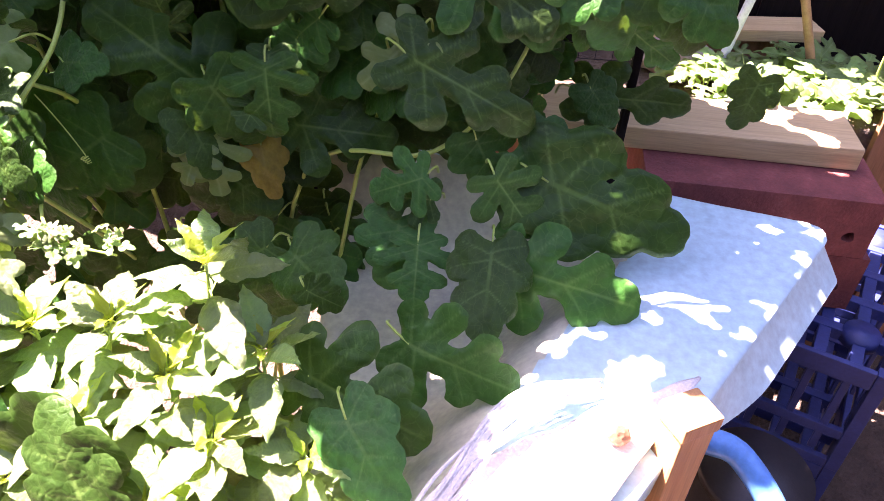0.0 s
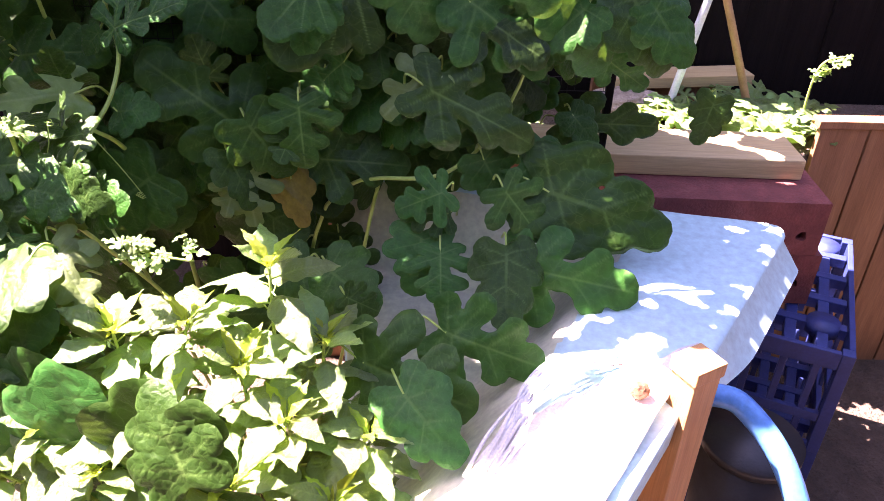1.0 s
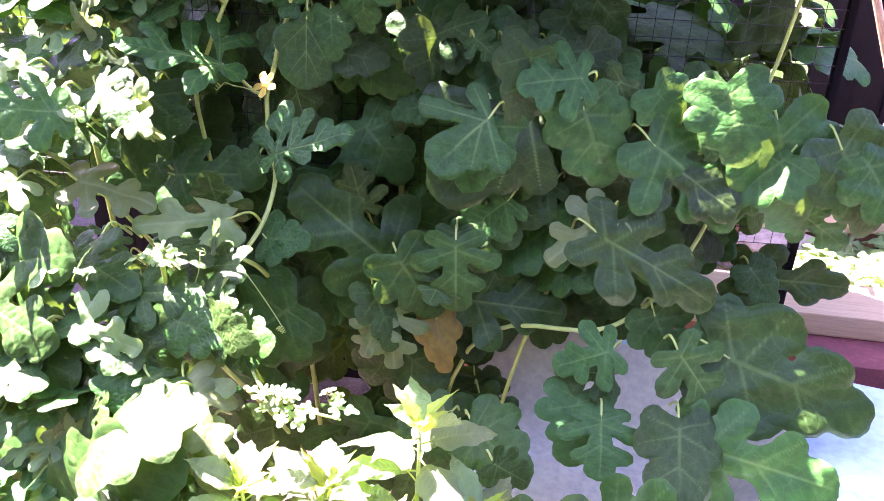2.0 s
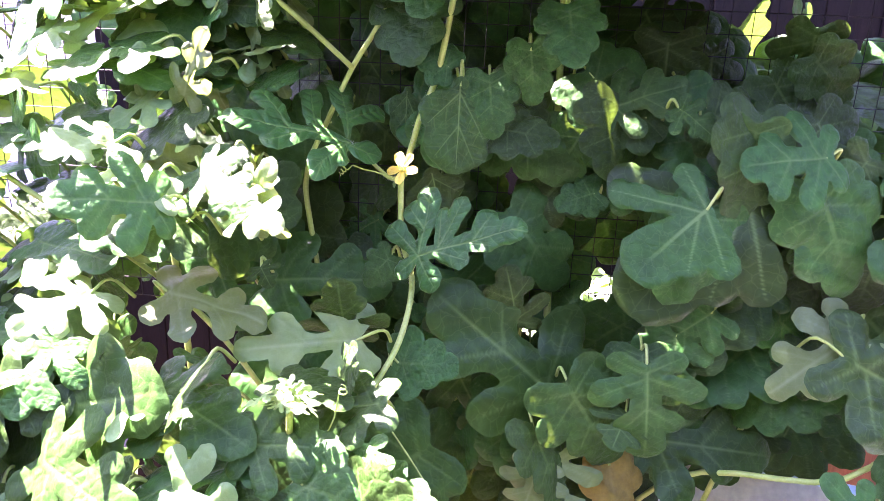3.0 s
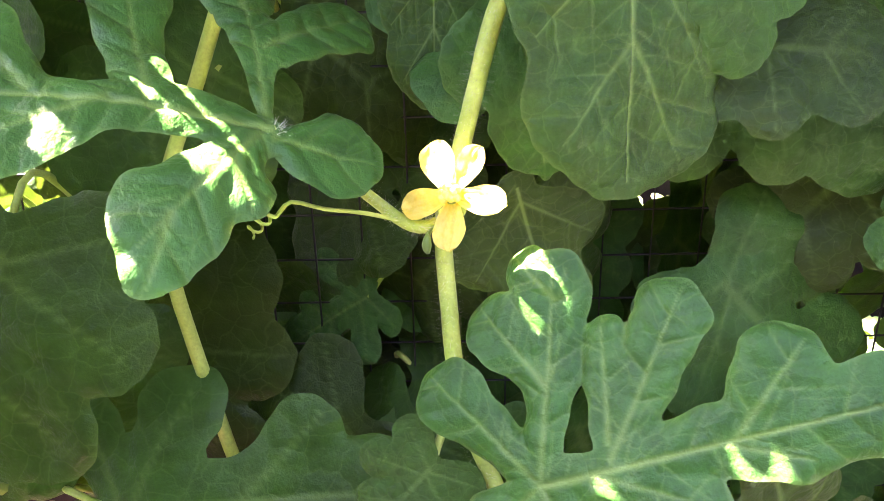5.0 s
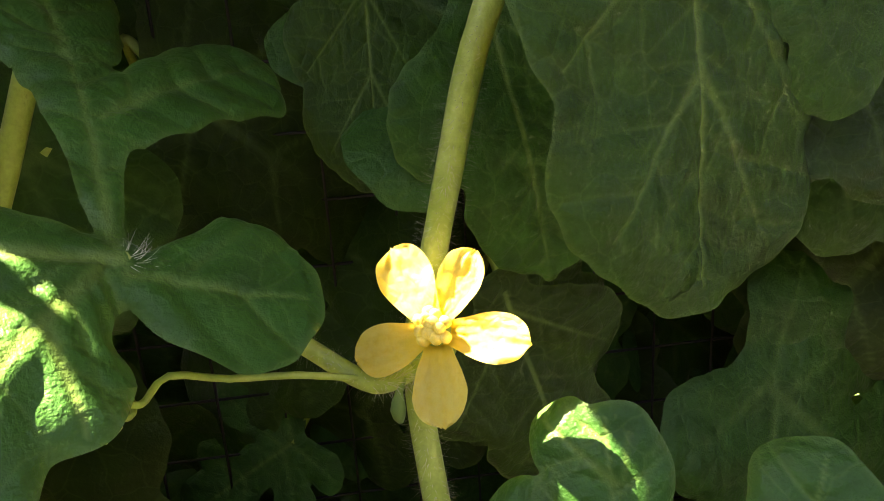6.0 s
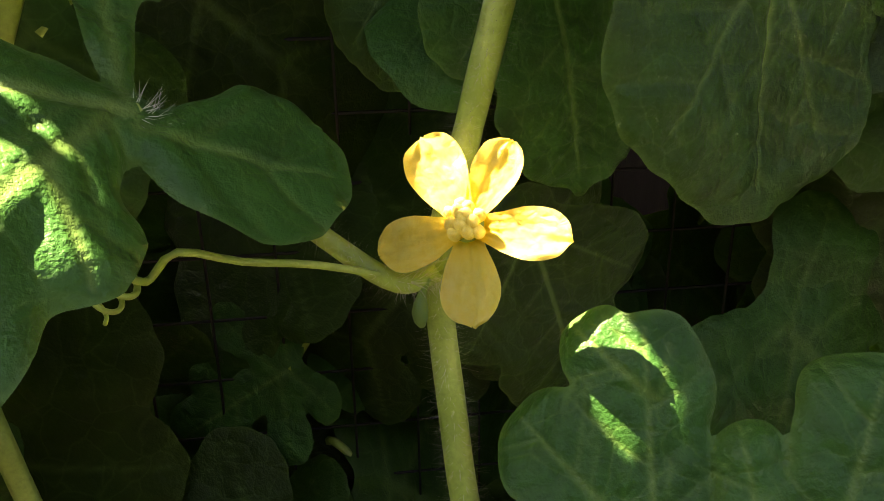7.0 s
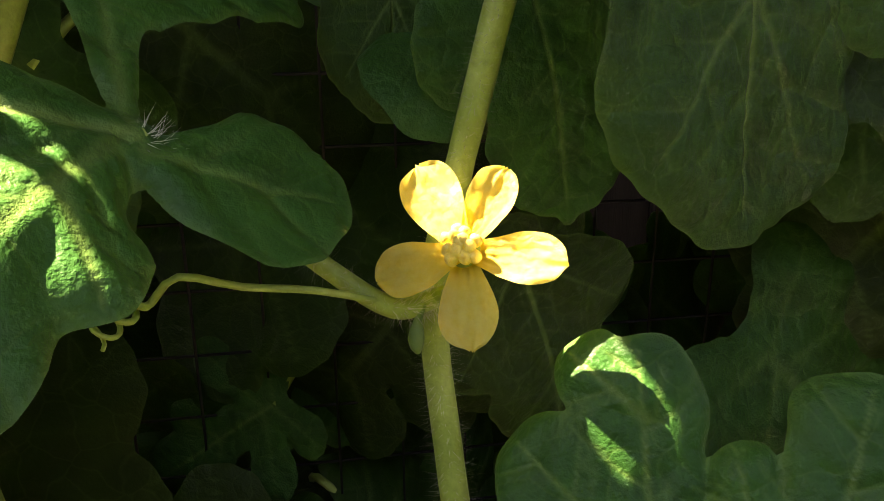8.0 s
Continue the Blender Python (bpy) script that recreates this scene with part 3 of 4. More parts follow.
under("rim", tube("rim", [(1.0, -0.27, 0.53), (1.0, -0.27, 0.548)], 0.08, 0.08, BLACK, 28), bracket)


def sacking():
    """A crumpled sheet over the near end of the tub, hanging over its front."""
    nx, ny = 70, 60
    verts, faces = [], []
    for i in range(nx + 1):
        for j in range(ny + 1):
            u, v = i / nx, j / ny
            y = -0.30 - 0.3 * v - 0.2 * (1 - u) * (1 - v)
            right = 0.765 + 0.7 * (y + 0.43)
            left = 0.44 + 0.1 * (1 - v)
            x = left + (right - left) * u
            z = 0.758 + 0.016 * noise.noise(Vector((x * 9, y * 14, 0))) + 0.007 * noise.noise(Vector((x * 30, y * 38, 3)))
            z += 0.012 * max(0, math.sin(u * 9 + v * 5)) * (1 - u)
            fold = max(0.0, v - 0.85)
            z -= 2.2 * fold * fold
            side = max(0.0, 0.12 - u)
            z -= 5 * side * side
            verts.append((x, y, z))
    for i in range(nx):
        for j in range(ny):
            a = i * (ny + 1) + j
            faces.append((a, a + ny + 1, a + ny + 2, a + 1))
    t = thing("sacking", (0.62, -0.45, 0.745), "crumpled white woven sacking over the end of the tub", "cloth")
    ob = under("sheet", mesh_of("sheet", verts, faces, CLOTH), t)
    under("hem", tube("hem", [verts[nx * (ny + 1) + j] for j in range(0, ny + 1, 4)], 0.003, 0.003, CLOTH, 7, 3), t)
    so = ob.modifiers.new("thickness", "SOLIDIFY")
    so.thickness = 0.002


sacking()
edge_rng = random.Random(6)
for k in range(16):
    o = edge_rng.uniform(-0.012, 0.012)
    q = 0.0018 * k
    pts = [(0.515 + q * 1.2 + o, -0.535 + q * 0.3, 0.755), (0.551 + q + o, -0.481 - o, 0.768 + 0.004 * edge_rng.random()), (0.598 + q * 0.8, -0.41 - q * 0.6 + o, 0.780 + 0.006 * edge_rng.random()),
           (0.649 + q * 0.6, -0.357 - q + o * 0.5, 0.782 + 0.004 * edge_rng.random()), (0.727 + o, -0.322 - q * 1.2, 0.768)]
    tagged(new("frayed_strip", tube("strip", pts, edge_rng.uniform(0.0015, 0.004), 0.0015, CLOTH, 6, 6)), "frayed grey-white strip along the sacking edge", "strip", "frayed strips")


# plain brown lump that stands for a small snail shell on the sacking
def snail_lump():
    bm = bmesh.new()
    bmesh.ops.create_icosphere(bm, subdivisions=3, radius=1)
    for v in bm.verts:
        f = 1 + 0.15 * noise.noise(v.co * 3)
        v.co = Vector((v.co.x * 0.013, v.co.y * 0.011, v.co.z * 0.013)) * f
    me = bpy.data.meshes.new("lump")
    bm.to_mesh(me)
    bm.free()
    me.materials.append(SHELL_BROWN)
    tagged(new("shell_lump", me), "small brown lump like a snail shell on the sacking", "bark").matrix_world = pose(0.745, -0.408, 0.774)


snail_lump()


# ---- blue crates ----
def crate(at, w, d, h, turn, label, bosses=True):
    t = thing("plastic_crate", at, label, "crate", "blue plastic crates")
    base = pose(*at, 0, 0, turn)

    def bar(name, c, s):
        under(name, box_mesh(name, s, BLUE, 0.002), t, base @ pose(*c))

    for sx in (-1, 1):
        for sy in (-1, 1):
            bar("corner", (sx * (w / 2 - 0.012), sy * (d / 2 - 0.012), h / 2), (0.024, 0.024, h))
    for z in (0.012, h * 0.36, h - 0.02):
        hh = 0.04 if z > h * 0.5 else 0.022
        for sy in (-1, 1):
            bar("rail", (0, sy * (d / 2 - 0.006), z), (w - 0.05, 0.012, hh))
        for sx in (-1, 1):
            bar("rail", (sx * (w / 2 - 0.006), 0, z), (0.012, d - 0.05, hh))
    for k in range(1, 6):
        for sy in (-1, 1):
            bar("slat", (-w / 2 + w * k / 6, sy * (d / 2 - 0.007), h / 2), (0.014, 0.009, h - 0.07))
    for k in range(1, 5):
        for sx in (-1, 1):
            bar("slat", (sx * (w / 2 - 0.007), -d / 2 + d * k / 5, h / 2), (0.009, 0.014, h - 0.07))
    for k in range(1, 6):
        bar("grid_bar", (-w / 2 + w * k / 6, 0, h - 0.016), (0.022, d - 0.03, 0.024))
    for k in range(1, 5):
        bar("grid_bar", (0, -d / 2 + d * k / 5, h - 0.0135), (w - 0.03, 0.022, 0.024))
    for k in (1, 3, 5) if bosses else ():
        for q in (1, 4.4):
            x, y = -w / 2 + w * k / 6, -d / 2 + d * q / 5
            me = tube("boss", [(0, 0, h - 0.02), (0, 0, h + 0.004)], 0.034, 0.032, BLUE, 20)
            under("boss", me, t, base @ pose(x, y, 0))


crate((1.23, 0.254, 0.26), 0.36, 0.48, 0.259, -25, "dark blue plastic lattice crate under red blocks, with round bosses")
crate((1.23, 0.254, 0.0), 0.36, 0.48, 0.26, -25, "dark blue plastic lattice crate at the foot of a stack", False)


# ---- the watermelon vine ----
from mathutils.bvhtree import BVHTree
# holds the fill leaves and the unseen leaves added overhead for shade
shade_fill_vine = thing("watermelon_vine", (0.2, 0.1, 0), "watermelon vine of fill leaves, with an unseen top added for shade", "plant", "watermelon vines")
open_vine = thing("watermelon_vine", (-0.25, 0.0, 0), "watermelon vine spilling forward with pale sunlit leaves", "plant", "watermelon vines")
vine = thing("watermelon_vine", (0.1, 0.06, 0), "climbing watermelon vine with lobed blue-green leaves on a wire trellis", "plant", "watermelon vines")


def melon_leaf(kind, i, base, tip, width=1.0, roll=0.0, stalk=True, facing=(0.05, -0.85, 0.52), plant=vine):
    me = BLADES[kind, i]
    under("leaf", me, plant, leaf_pose(base, tip, width, roll, facing))
    if stalk:
        b, t = Vector(base), Vector(tip)
        d = (b - t).normalized()
        ln = (b - t).length
        end = b + d * ln * 0.25 + Vector((0, 0.05, -0.03))
        under("leaf_stalk", tube("leaf_stalk", [b + Vector((0, 0.001, -0.001)), b + d * ln * 0.22 + Vector((0, 0.012, 0.004)), end], 0.0015, 0.002, STEM, 6, 4), plant)


melon_leaf("fine", 0, (-0.0546, -0.0174, 1.2279), (-0.1693, -0.0852, 1.261), 1.0, 0, False, (0.4, -0.48, 0.78))
melon_leaf("fine", 1, (0.0268, -0.0493, 1.1183), (0.1372, -0.0737, 1.1608), 1.0, 0, False, (-0.366, -0.785, 0.5))
melon_leaf("round", 0, (0.0576, 0.0107, 1.2901), (0.059, -0.006, 1.198), 1.0, 0, True, (0.337, -0.925, 0.174))
melon_leaf("broad", 0, (-0.177, 0.1, 1.046), (-0.105, 0.1, 1.148), 1.1)
melon_leaf("lobed", 1, (-0.154, 0.02, 1.052), (-0.018, 0.0, 1.073), 1)
melon_leaf("lobed", 2, (-0.175, -0.12, 1.212), (-0.116, -0.17, 1.194), 1.1)
melon_leaf("young", 0, (-0.13, -0.14, 1.192), (-0.083, -0.19, 1.189), 1.15)
melon_leaf("broad", 1, (0.104, 0.03, 1.243), (0.165, 0.02, 1.24), 1)
melon_leaf("broad", 2, (0.125, 0.06, 1.25), (0.102, 0.07, 1.311), 1.15)
melon_leaf("broad", 3, (0.191, 0.06, 1.238), (0.162, 0.06, 1.181), 1.1)
melon_leaf("broad", 0, (0.181, 0.09, 1.183), (0.13, 0.09, 1.122), 1.19)
melon_leaf("broad", 1, (0.211, 0.05, 1.174), (0.169, 0.04, 1.161), 1.1)
melon_leaf("lobed", 0, (0.136, 0.0, 1.03), (0.12, -0.01, 1.099), 1.15)
melon_leaf("broad", 2, (-0.01, -0.02, 1.103), (-0.037, -0.03, 1.075), 1.1)
melon_leaf("round", 1, (0.026, 0.055, 1.184), (0.044, 0.05, 1.12), 1.15, 0, False)
melon_leaf("round", 0, (-0.006, 0.06, 1.275), (-0.007, 0.055, 1.217), 0.8, 0, False)
melon_leaf("round", 1, (0.022, 0.045, 1.268), (0.038, 0.038, 1.193), 0.9, 0, False, (0.1, -0.95, 0.25))
melon_leaf("broad", 2, (-0.07, 0.12, 1.244), (-0.001, 0.12, 1.186), 1)
melon_leaf("broad", 3, (-0.001, 0.125, 1.135), (-0.047, 0.125, 1.082), 1.19)
melon_leaf("broad", 0, (0.036, 0.1, 1.159), (0.054, 0.1, 1.096), 1.15)
melon_leaf("broad", 1, (0.19, 0.155, 1.143), (0.192, 0.155, 1.055), 1.15)
melon_leaf("broad", 2, (-0.208, 0.105, 1.121), (-0.206, 0.1, 1.053), 1.1)
melon_leaf("broad", 1, (-0.179, 0.12, 1.134), (-0.229, 0.12, 1.112), 1)
melon_leaf("lobed", 3, (-0.048, 0.12, 1.106), (-0.099, 0.12, 1.076), 1.19)
melon_leaf("wide", 0, (0.363, -0.02, 1.189), (0.243, -0.067, 1.079), 1, 0, True, (0.02, -0.95, 0.31))
melon_leaf("lobed", 1, (0.181, -0.01, 0.95), (0.053, -0.04, 1.073), 1.12)
melon_leaf("lobed", 2, (0.276, -0.05, 1.006), (0.283, -0.08, 0.917), 1.33)
melon_leaf("young", 1, (0.472, -0.05, 1.065), (0.399, -0.07, 1.0), 1.19)
melon_leaf("lobed", 2, (0.474, -0.07, 1.043), (0.635, -0.09, 0.973), 0.8)
melon_leaf("lobed", 3, (0.528, -0.02, 1.159), (0.655, -0.05, 1.077), 1.1)
melon_leaf("old", 0, (0.556, 0.01, 1.146), (0.546, 0.03, 1.232), 0.8)
melon_leaf("lobed", 0, (0.423, -0.03, 1.243), (0.343, -0.04, 1.234), 1.28)
melon_leaf("broad", 1, (0.431, -0.02, 1.2), (0.473, -0.04, 1.106), 1.1)
melon_leaf("young", 3, (0.187, -0.05, 0.889), (0.197, -0.08, 0.809), 1.37)
melon_leaf("lobed", 2, (0.298, 0.0, 0.896), (0.44, -0.01, 0.894), 1)
melon_leaf("old", 1, (0.252, -0.03, 0.876), (0.272, -0.06, 0.8), 0.8)
melon_leaf("lobed", 3, (0.503, -0.1, 0.855), (0.433, -0.12, 0.868), 1.24)
melon_leaf("broad", 2, (0.463, -0.12, 0.822), (0.455, -0.182, 0.762), 1.28)
melon_leaf("broad", 3, (0.662, -0.08, 0.886), (0.86, -0.13, 0.838), 0.8)
melon_leaf("lobed", 1, (0.62, -0.15, 0.788), (0.786, -0.213, 0.787), 1)
melon_leaf("lobed", 0, (0.492, -0.15, 0.814), (0.493, -0.208, 0.762), 1.51)
melon_leaf("broad", 0, (0.592, -0.16, 0.819), (0.588, -0.268, 0.762), 0.9)
melon_leaf("lobed", 2, (0.493, -0.12, 0.903), (0.422, -0.13, 0.876), 1.28)
melon_leaf("lobed", 3, (0.498, -0.308, 0.785), (0.627, -0.358, 0.762), 1.1)
melon_leaf("lobed", 0, (0.389, -0.373, 0.785), (0.53, -0.436, 0.762), 1.1)
melon_leaf("broad", 1, (0.442, -0.43, 0.785), (0.506, -0.517, 0.762), 0.9)
melon_leaf("broad", 2, (0.686, 0.0, 1.18), (0.734, -0.02, 1.052), 1.1)
melon_leaf("broad", 3, (0.768, 0.0, 1.166), (0.844, -0.02, 1.061), 1)
melon_leaf("broad", 0, (0.803, 0.0, 1.15), (0.869, -0.02, 1.075), 1)
melon_leaf("lobed", 1, (0.72, 0.12, 0.921), (0.879, 0.1, 0.918), 0.8, 20)
melon_leaf("broad", 1, (0.723, 0.1, 0.94), (0.769, 0.08, 0.893), 1)
melon_leaf("broad", 2, (0.971, 0.12, 0.959), (0.952, 0.1, 0.889), 1)
melon_leaf("broad", 0, (0.629, -0.05, 0.917), (0.716, -0.07, 0.882), 1.15)
melon_leaf("broad", 3, (0.559, -0.05, 0.925), (0.598, -0.07, 0.858), 1.15)
melon_leaf("lobed", 2, (0.591, -0.1, 0.895), (0.653, -0.13, 0.826), 1.15)
melon_leaf("broad", 0, (0.325, -0.16, 0.785), (0.395, -0.223, 0.762), 1.15)
melon_leaf("broad", 1, (0.281, -0.148, 0.785), (0.219, -0.191, 0.762), 1.15)
melon_leaf("lobed", 3, (0.355, -0.228, 0.785), (0.403, -0.235, 0.762), 1.33)
melon_leaf("lobed", 0, (0.259, -0.05, 0.954), (0.245, -0.08, 0.929), 1.78)
melon_leaf("young", 0, (0.169, -0.06, 0.88), (0.154, -0.09, 0.836), 1.6)
melon_leaf("broad", 2, (0.082, 0.0, 1.021), (0.043, -0.02, 1.071), 1.33)
melon_leaf("broad", 3, (0.313, 0.02, 0.963), (0.358, 0.0, 0.904), 1.15)
melon_leaf("broad", 1, (0.632, 0.02, 1.19), (0.57, 0.0, 1.145), 1.15)
melon_leaf("lobed", 1, (0.536, -0.02, 1.142), (0.645, -0.05, 1.088), 1.1)
melon_leaf("lobed", 2, (0.274, -0.02, 1.012), (0.28, -0.06, 0.962), 1.33)
melon_leaf("broad", 0, (0.316, -0.03, 1.173), (0.285, -0.06, 1.089), 1)
melon_leaf("broad", 1, (0.043, 0.02, 1.308), (0.007, 0.02, 1.327), 1.24)
melon_leaf("broad", 2, (0.088, 0.02, 1.294), (0.096, 0.0, 1.241), 1)
melon_leaf("broad", 3, (0.129, 0.03, 1.328), (0.137, 0.02, 1.274), 1)
melon_leaf("broad", 0, (0.164, 0.0, 1.369), (0.173, -0.03, 1.32), 1.19)
melon_leaf("broad", 1, (0.258, 0.05, 1.262), (0.198, 0.05, 1.239), 1.1)
melon_leaf("lobed", 0, (0.219, 0.05, 1.27), (0.293, 0.03, 1.303), 1)
melon_leaf("lobed", 3, (0.284, 0.0, 1.278), (0.318, -0.02, 1.259), 1.24)
melon_leaf("broad", 3, (0.01, -0.06, 0.998), (0.069, -0.08, 1.01), 1.15)
melon_leaf("young", 1, (-0.029, -0.1, 1.04), (-0.14, -0.15, 1.045), 0.9)
melon_leaf("lobed", 2, (-0.043, -0.08, 1.037), (-0.044, -0.12, 1.099), 1.28)
melon_leaf("lobed", 1, (-0.184, -0.14, 1.166), (-0.221, -0.2, 1.169), 1.19)
melon_leaf("young", 2, (-0.131, -0.12, 1.172), (-0.101, -0.16, 1.228), 1.19)
melon_leaf("lobed", 0, (-0.194, -0.18, 1.195), (-0.253, -0.24, 1.212), 1.1)
melon_leaf("young", 3, (-0.263, -0.18, 1.104), (-0.284, -0.26, 1.108), 1.15)
melon_leaf("lobed", 3, (-0.179, -0.12, 1.011), (-0.192, -0.17, 1.007), 1.33)
melon_leaf("lobed", 1, (-0.336, -0.2, 0.977), (-0.184, -0.25, 1.044), 1.15)
melon_leaf("broad", 0, (-0.15, -0.1, 1.227), (-0.158, -0.12, 1.208), 1.15)
melon_leaf("young", 0, (-0.204, -0.08, 1.277), (-0.181, -0.1, 1.34), 0.8)
melon_leaf("young", 1, (-0.242, -0.15, 1.241), (-0.261, -0.22, 1.253), 1.15)
melon_leaf("young", 2, (-0.203, -0.16, 1.21), (-0.229, -0.22, 1.184), 1.15)
melon_leaf("lobed", 2, (-0.144, -0.05, 1.092), (-0.131, -0.06, 1.075), 1.69)
melon_leaf("broad", 0, (-0.029, -0.34, 0.906), (-0.091, -0.42, 0.856), 1.1, 0, True, (-0.45, -0.45, 0.9), open_vine)
melon_leaf("broad", 0, (-0.038, -0.38, 0.816), (-0.112, -0.44, 0.813), 1, 0, True, (-0.45, -0.45, 0.9), open_vine)
melon_leaf("wide", 0, (0.31, -0.06, 1.191), (0.239, -0.09, 1.127), 1.2, 0, True, (-0.3, -0.91, 0.29))
melon_leaf("broad", 2, (0.207, -0.56, 0.785), (0.163, -0.52, 0.871), 1.1, 0, True, (-0.45, -0.45, 0.9), open_vine)


melon_leaf("broad", 1, (-0.15, 0.04, 1.337), (-0.095, 0.018, 1.32), 1.0, 0, True, (-0.4, -0.1, 0.9))

melon_leaf("lobed", 1, (-0.279, -0.150, 1.382), (-0.327, -0.170, 1.323), 1.2, 0, True, (-0.3, -0.6, 0.7), open_vine)

# broad sunlit leaves low at the open end, beside the peppers
melon_leaf("broad", 1, (0.015, -0.470, 0.660), (0.061, -0.500, 0.852), 1.2, 0, True, (-0.1, -0.85, 0.5), open_vine)
melon_leaf("broad", 3, (0.135, -0.500, 0.685), (0.146, -0.530, 0.848), 1.2, 0, True, (-0.1, -0.85, 0.5), open_vine)
melon_leaf("lobed", 0, (-0.081, -0.420, 0.677), (0.011, -0.450, 0.840), 1.3, 0, True, (-0.1, -0.85, 0.5), open_vine)
melon_leaf("lobed", 2, (0.188, -0.530, 0.711), (0.218, -0.560, 0.854), 1.3, 0, True, (-0.1, -0.85, 0.5), open_vine)
melon_leaf("broad", 2, (-0.110, -0.380, 0.767), (-0.006, -0.410, 0.891), 1.1, 0, True, (-0.1, -0.85, 0.5), open_vine)

# main stems
def stem(points, r0, r1, label=""):
    under("stem", tube("stem", points, r0, r1, STEM, 10, 6), vine, None, label)


MAIN = [(0.05, 0.015, 1.40), (0.033, 0.021, 1.304), (0.0155, 0.0235, 1.256), (0.0085, 0.0245, 1.230), (0.0028, 0.023, 1.2085), (-0.0035, 0.017, 1.186), (-0.0025, 0.009, 1.157),
        (0.002, -0.005, 1.12), (0.018, -0.03, 1.08), (0.012, -0.07, 1.03), (-0.01, -0.11, 0.99), (-0.042, -0.17, 0.945), (-0.066, -0.2, 0.968), (-0.058, -0.235, 1.04)]
stem(MAIN, 0.0034, 0.0032, "pale green hairy main stem")
stem([(-0.01, -0.11, 0.99), (0.0, -0.04, 0.93), (0.03, 0.04, 0.8), (0.06, 0.06, 0.4), (0.1, 0.06, 0.0)], 0.003, 0.005)
stem([(-0.042, -0.17, 0.945), (-0.08, -0.18, 0.9), (-0.05, -0.1, 0.8), (0.05, 0.02, 0.5), (0.12, 0.06, 0.0)], 0.003, 0.004)
stem([(0.05, 0.015, 1.40), (0.06, 0.05, 1.5), (0.1, 0.1, 1.55)], 0.003, 0.002)
stem([(0.36, 0.02, 1.25), (0.38, 0.03, 1.1), (0.42, 0.04, 0.95), (0.38, 0.03, 0.8), (0.3, 0.05, 0.4), (0.2, 0.06, 0.0)], 0.0025, 0.004)
stem([(0.7, 0.05, 1.4), (0.66, 0.03, 1.2), (0.6, 0.0, 1.0), (0.5, -0.05, 0.9), (0.3, 0.02, 0.8), (0.2, 0.06, 0.3), (0.15, 0.06, 0.0)], 0.0025, 0.004)
stem([(-0.23, 0.02, 1.43), (-0.171, 0.03, 1.388), (-0.113, 0.03, 1.344), (-0.064, 0.04, 1.3)], 0.003, 0.003)
stem([(-0.01, 0.035, 1.4), (-0.037, 0.04, 1.345), (-0.066, 0.045, 1.299), (-0.098, 0.05, 1.233), (-0.119, 0.05, 1.182), (-0.117, 0.05, 1.117), (-0.08, 0.06, 0.9), (0.02, 0.06, 0.5), (0.1, 0.06, 0.0)], 0.0028, 0.0035)
stem([(-0.5, -0.15, 1.3), (-0.35, -0.12, 1.18), (-0.22, -0.1, 1.08), (-0.15, -0.05, 0.95), (-0.05, 0.02, 0.7), (0.05, 0.06, 0.3)], 0.0025, 0.0035)
stem([(-0.238, 0.070, 1.341), (-0.204, 0.070, 1.322), (-0.176, 0.065, 1.306), (-0.133, 0.060, 1.299)], 0.002, 0.0018)
stem([(-0.161, 0.060, 1.329), (-0.141, 0.055, 1.300), (-0.156, 0.050, 1.280)], 0.0022, 0.002)
stem([(-0.264, 0.000, 1.272), (-0.233, -0.010, 1.266), (-0.197, -0.020, 1.228)], 0.0018, 0.0015)
# stems that carry the added canopy, above the view
for a, z in ((0.02, 1.6), (0.16, 1.62), (0.28, 1.6)):
    under("stem", tube("stem", [(a, 0.1, 1.45), (a, 0.06, 1.58), (a, -0.08, z), (a - 0.02, -0.25, z - 0.02)], 0.003, 0.0015, STEM, 7), shade_fill_vine)
under("stem", tube("stem", [(0.2, 0.1, 0.0), (0.18, 0.11, 0.8), (0.16, 0.11, 1.45), (0.16, 0.1, 1.6)], 0.006, 0.003, STEM, 7), shade_fill_vine)
under("stem", tube("stem", [(-0.25, 0.05, 0.0), (-0.27, 0.06, 0.7), (-0.3, 0.05, 1.2), (-0.28, 0.0, 1.35)], 0.006, 0.003, STEM, 7), open_vine)
under("leaf_stalk", tube("leaf_stalk", [(0.0268, -0.048, 1.1175), (0.022, -0.036, 1.108), (0.016, -0.028, 1.09)], 0.0016, 0.0018, STEM, 8), vine)
# stalk of the large leaf beside the flower, joining the node
STALK = [(-0.055, -0.016, 1.227), (-0.044, 0.004, 1.213), (-0.0275, 0.006, 1.197), (-0.014, 0.003, 1.188), (-0.004, 0.012, 1.186)]
under("leaf_stalk", tube("leaf_stalk", STALK, 0.0019, 0.0024, STEM, 10), vine)


# tendrils: a straight run, then a coil
def tendril(points, coils=3, radius=0.003, pitch=0.0025):
    pts = [Vector(p) for p in points]
    d = (pts[-1] - pts[-2]).normalized()
    a = d.cross(Vector((0.2, 1, 0.1))).normalized()
    b = d.cross(a)
    end = pts[-1]
    for k in range(1, coils * 8 + 1):
        w = 2 * math.pi * k / 8
        r = radius * (1 - 0.5 * k / (coils * 8))
        pts.append(end + d * pitch * k / 8 + a * r * (math.cos(w) - 1) + b * r * math.sin(w))
    under("tendril", tube("tendril", pts, 0.0008, 0.0004, STEM, 6, 3), vine)


tendril([(-0.012, 0.004, 1.188), (-0.029, -0.003, 1.195), (-0.042, -0.008, 1.1985), (-0.052, -0.012, 1.2025), (-0.057, -0.012, 1.198)], 3, 0.0035, 0.004)
tendril([(-0.01, -0.11, 0.975), (0.02, -0.12, 0.94), (0.05, -0.135, 0.905)], 4, 0.005, 0.003)
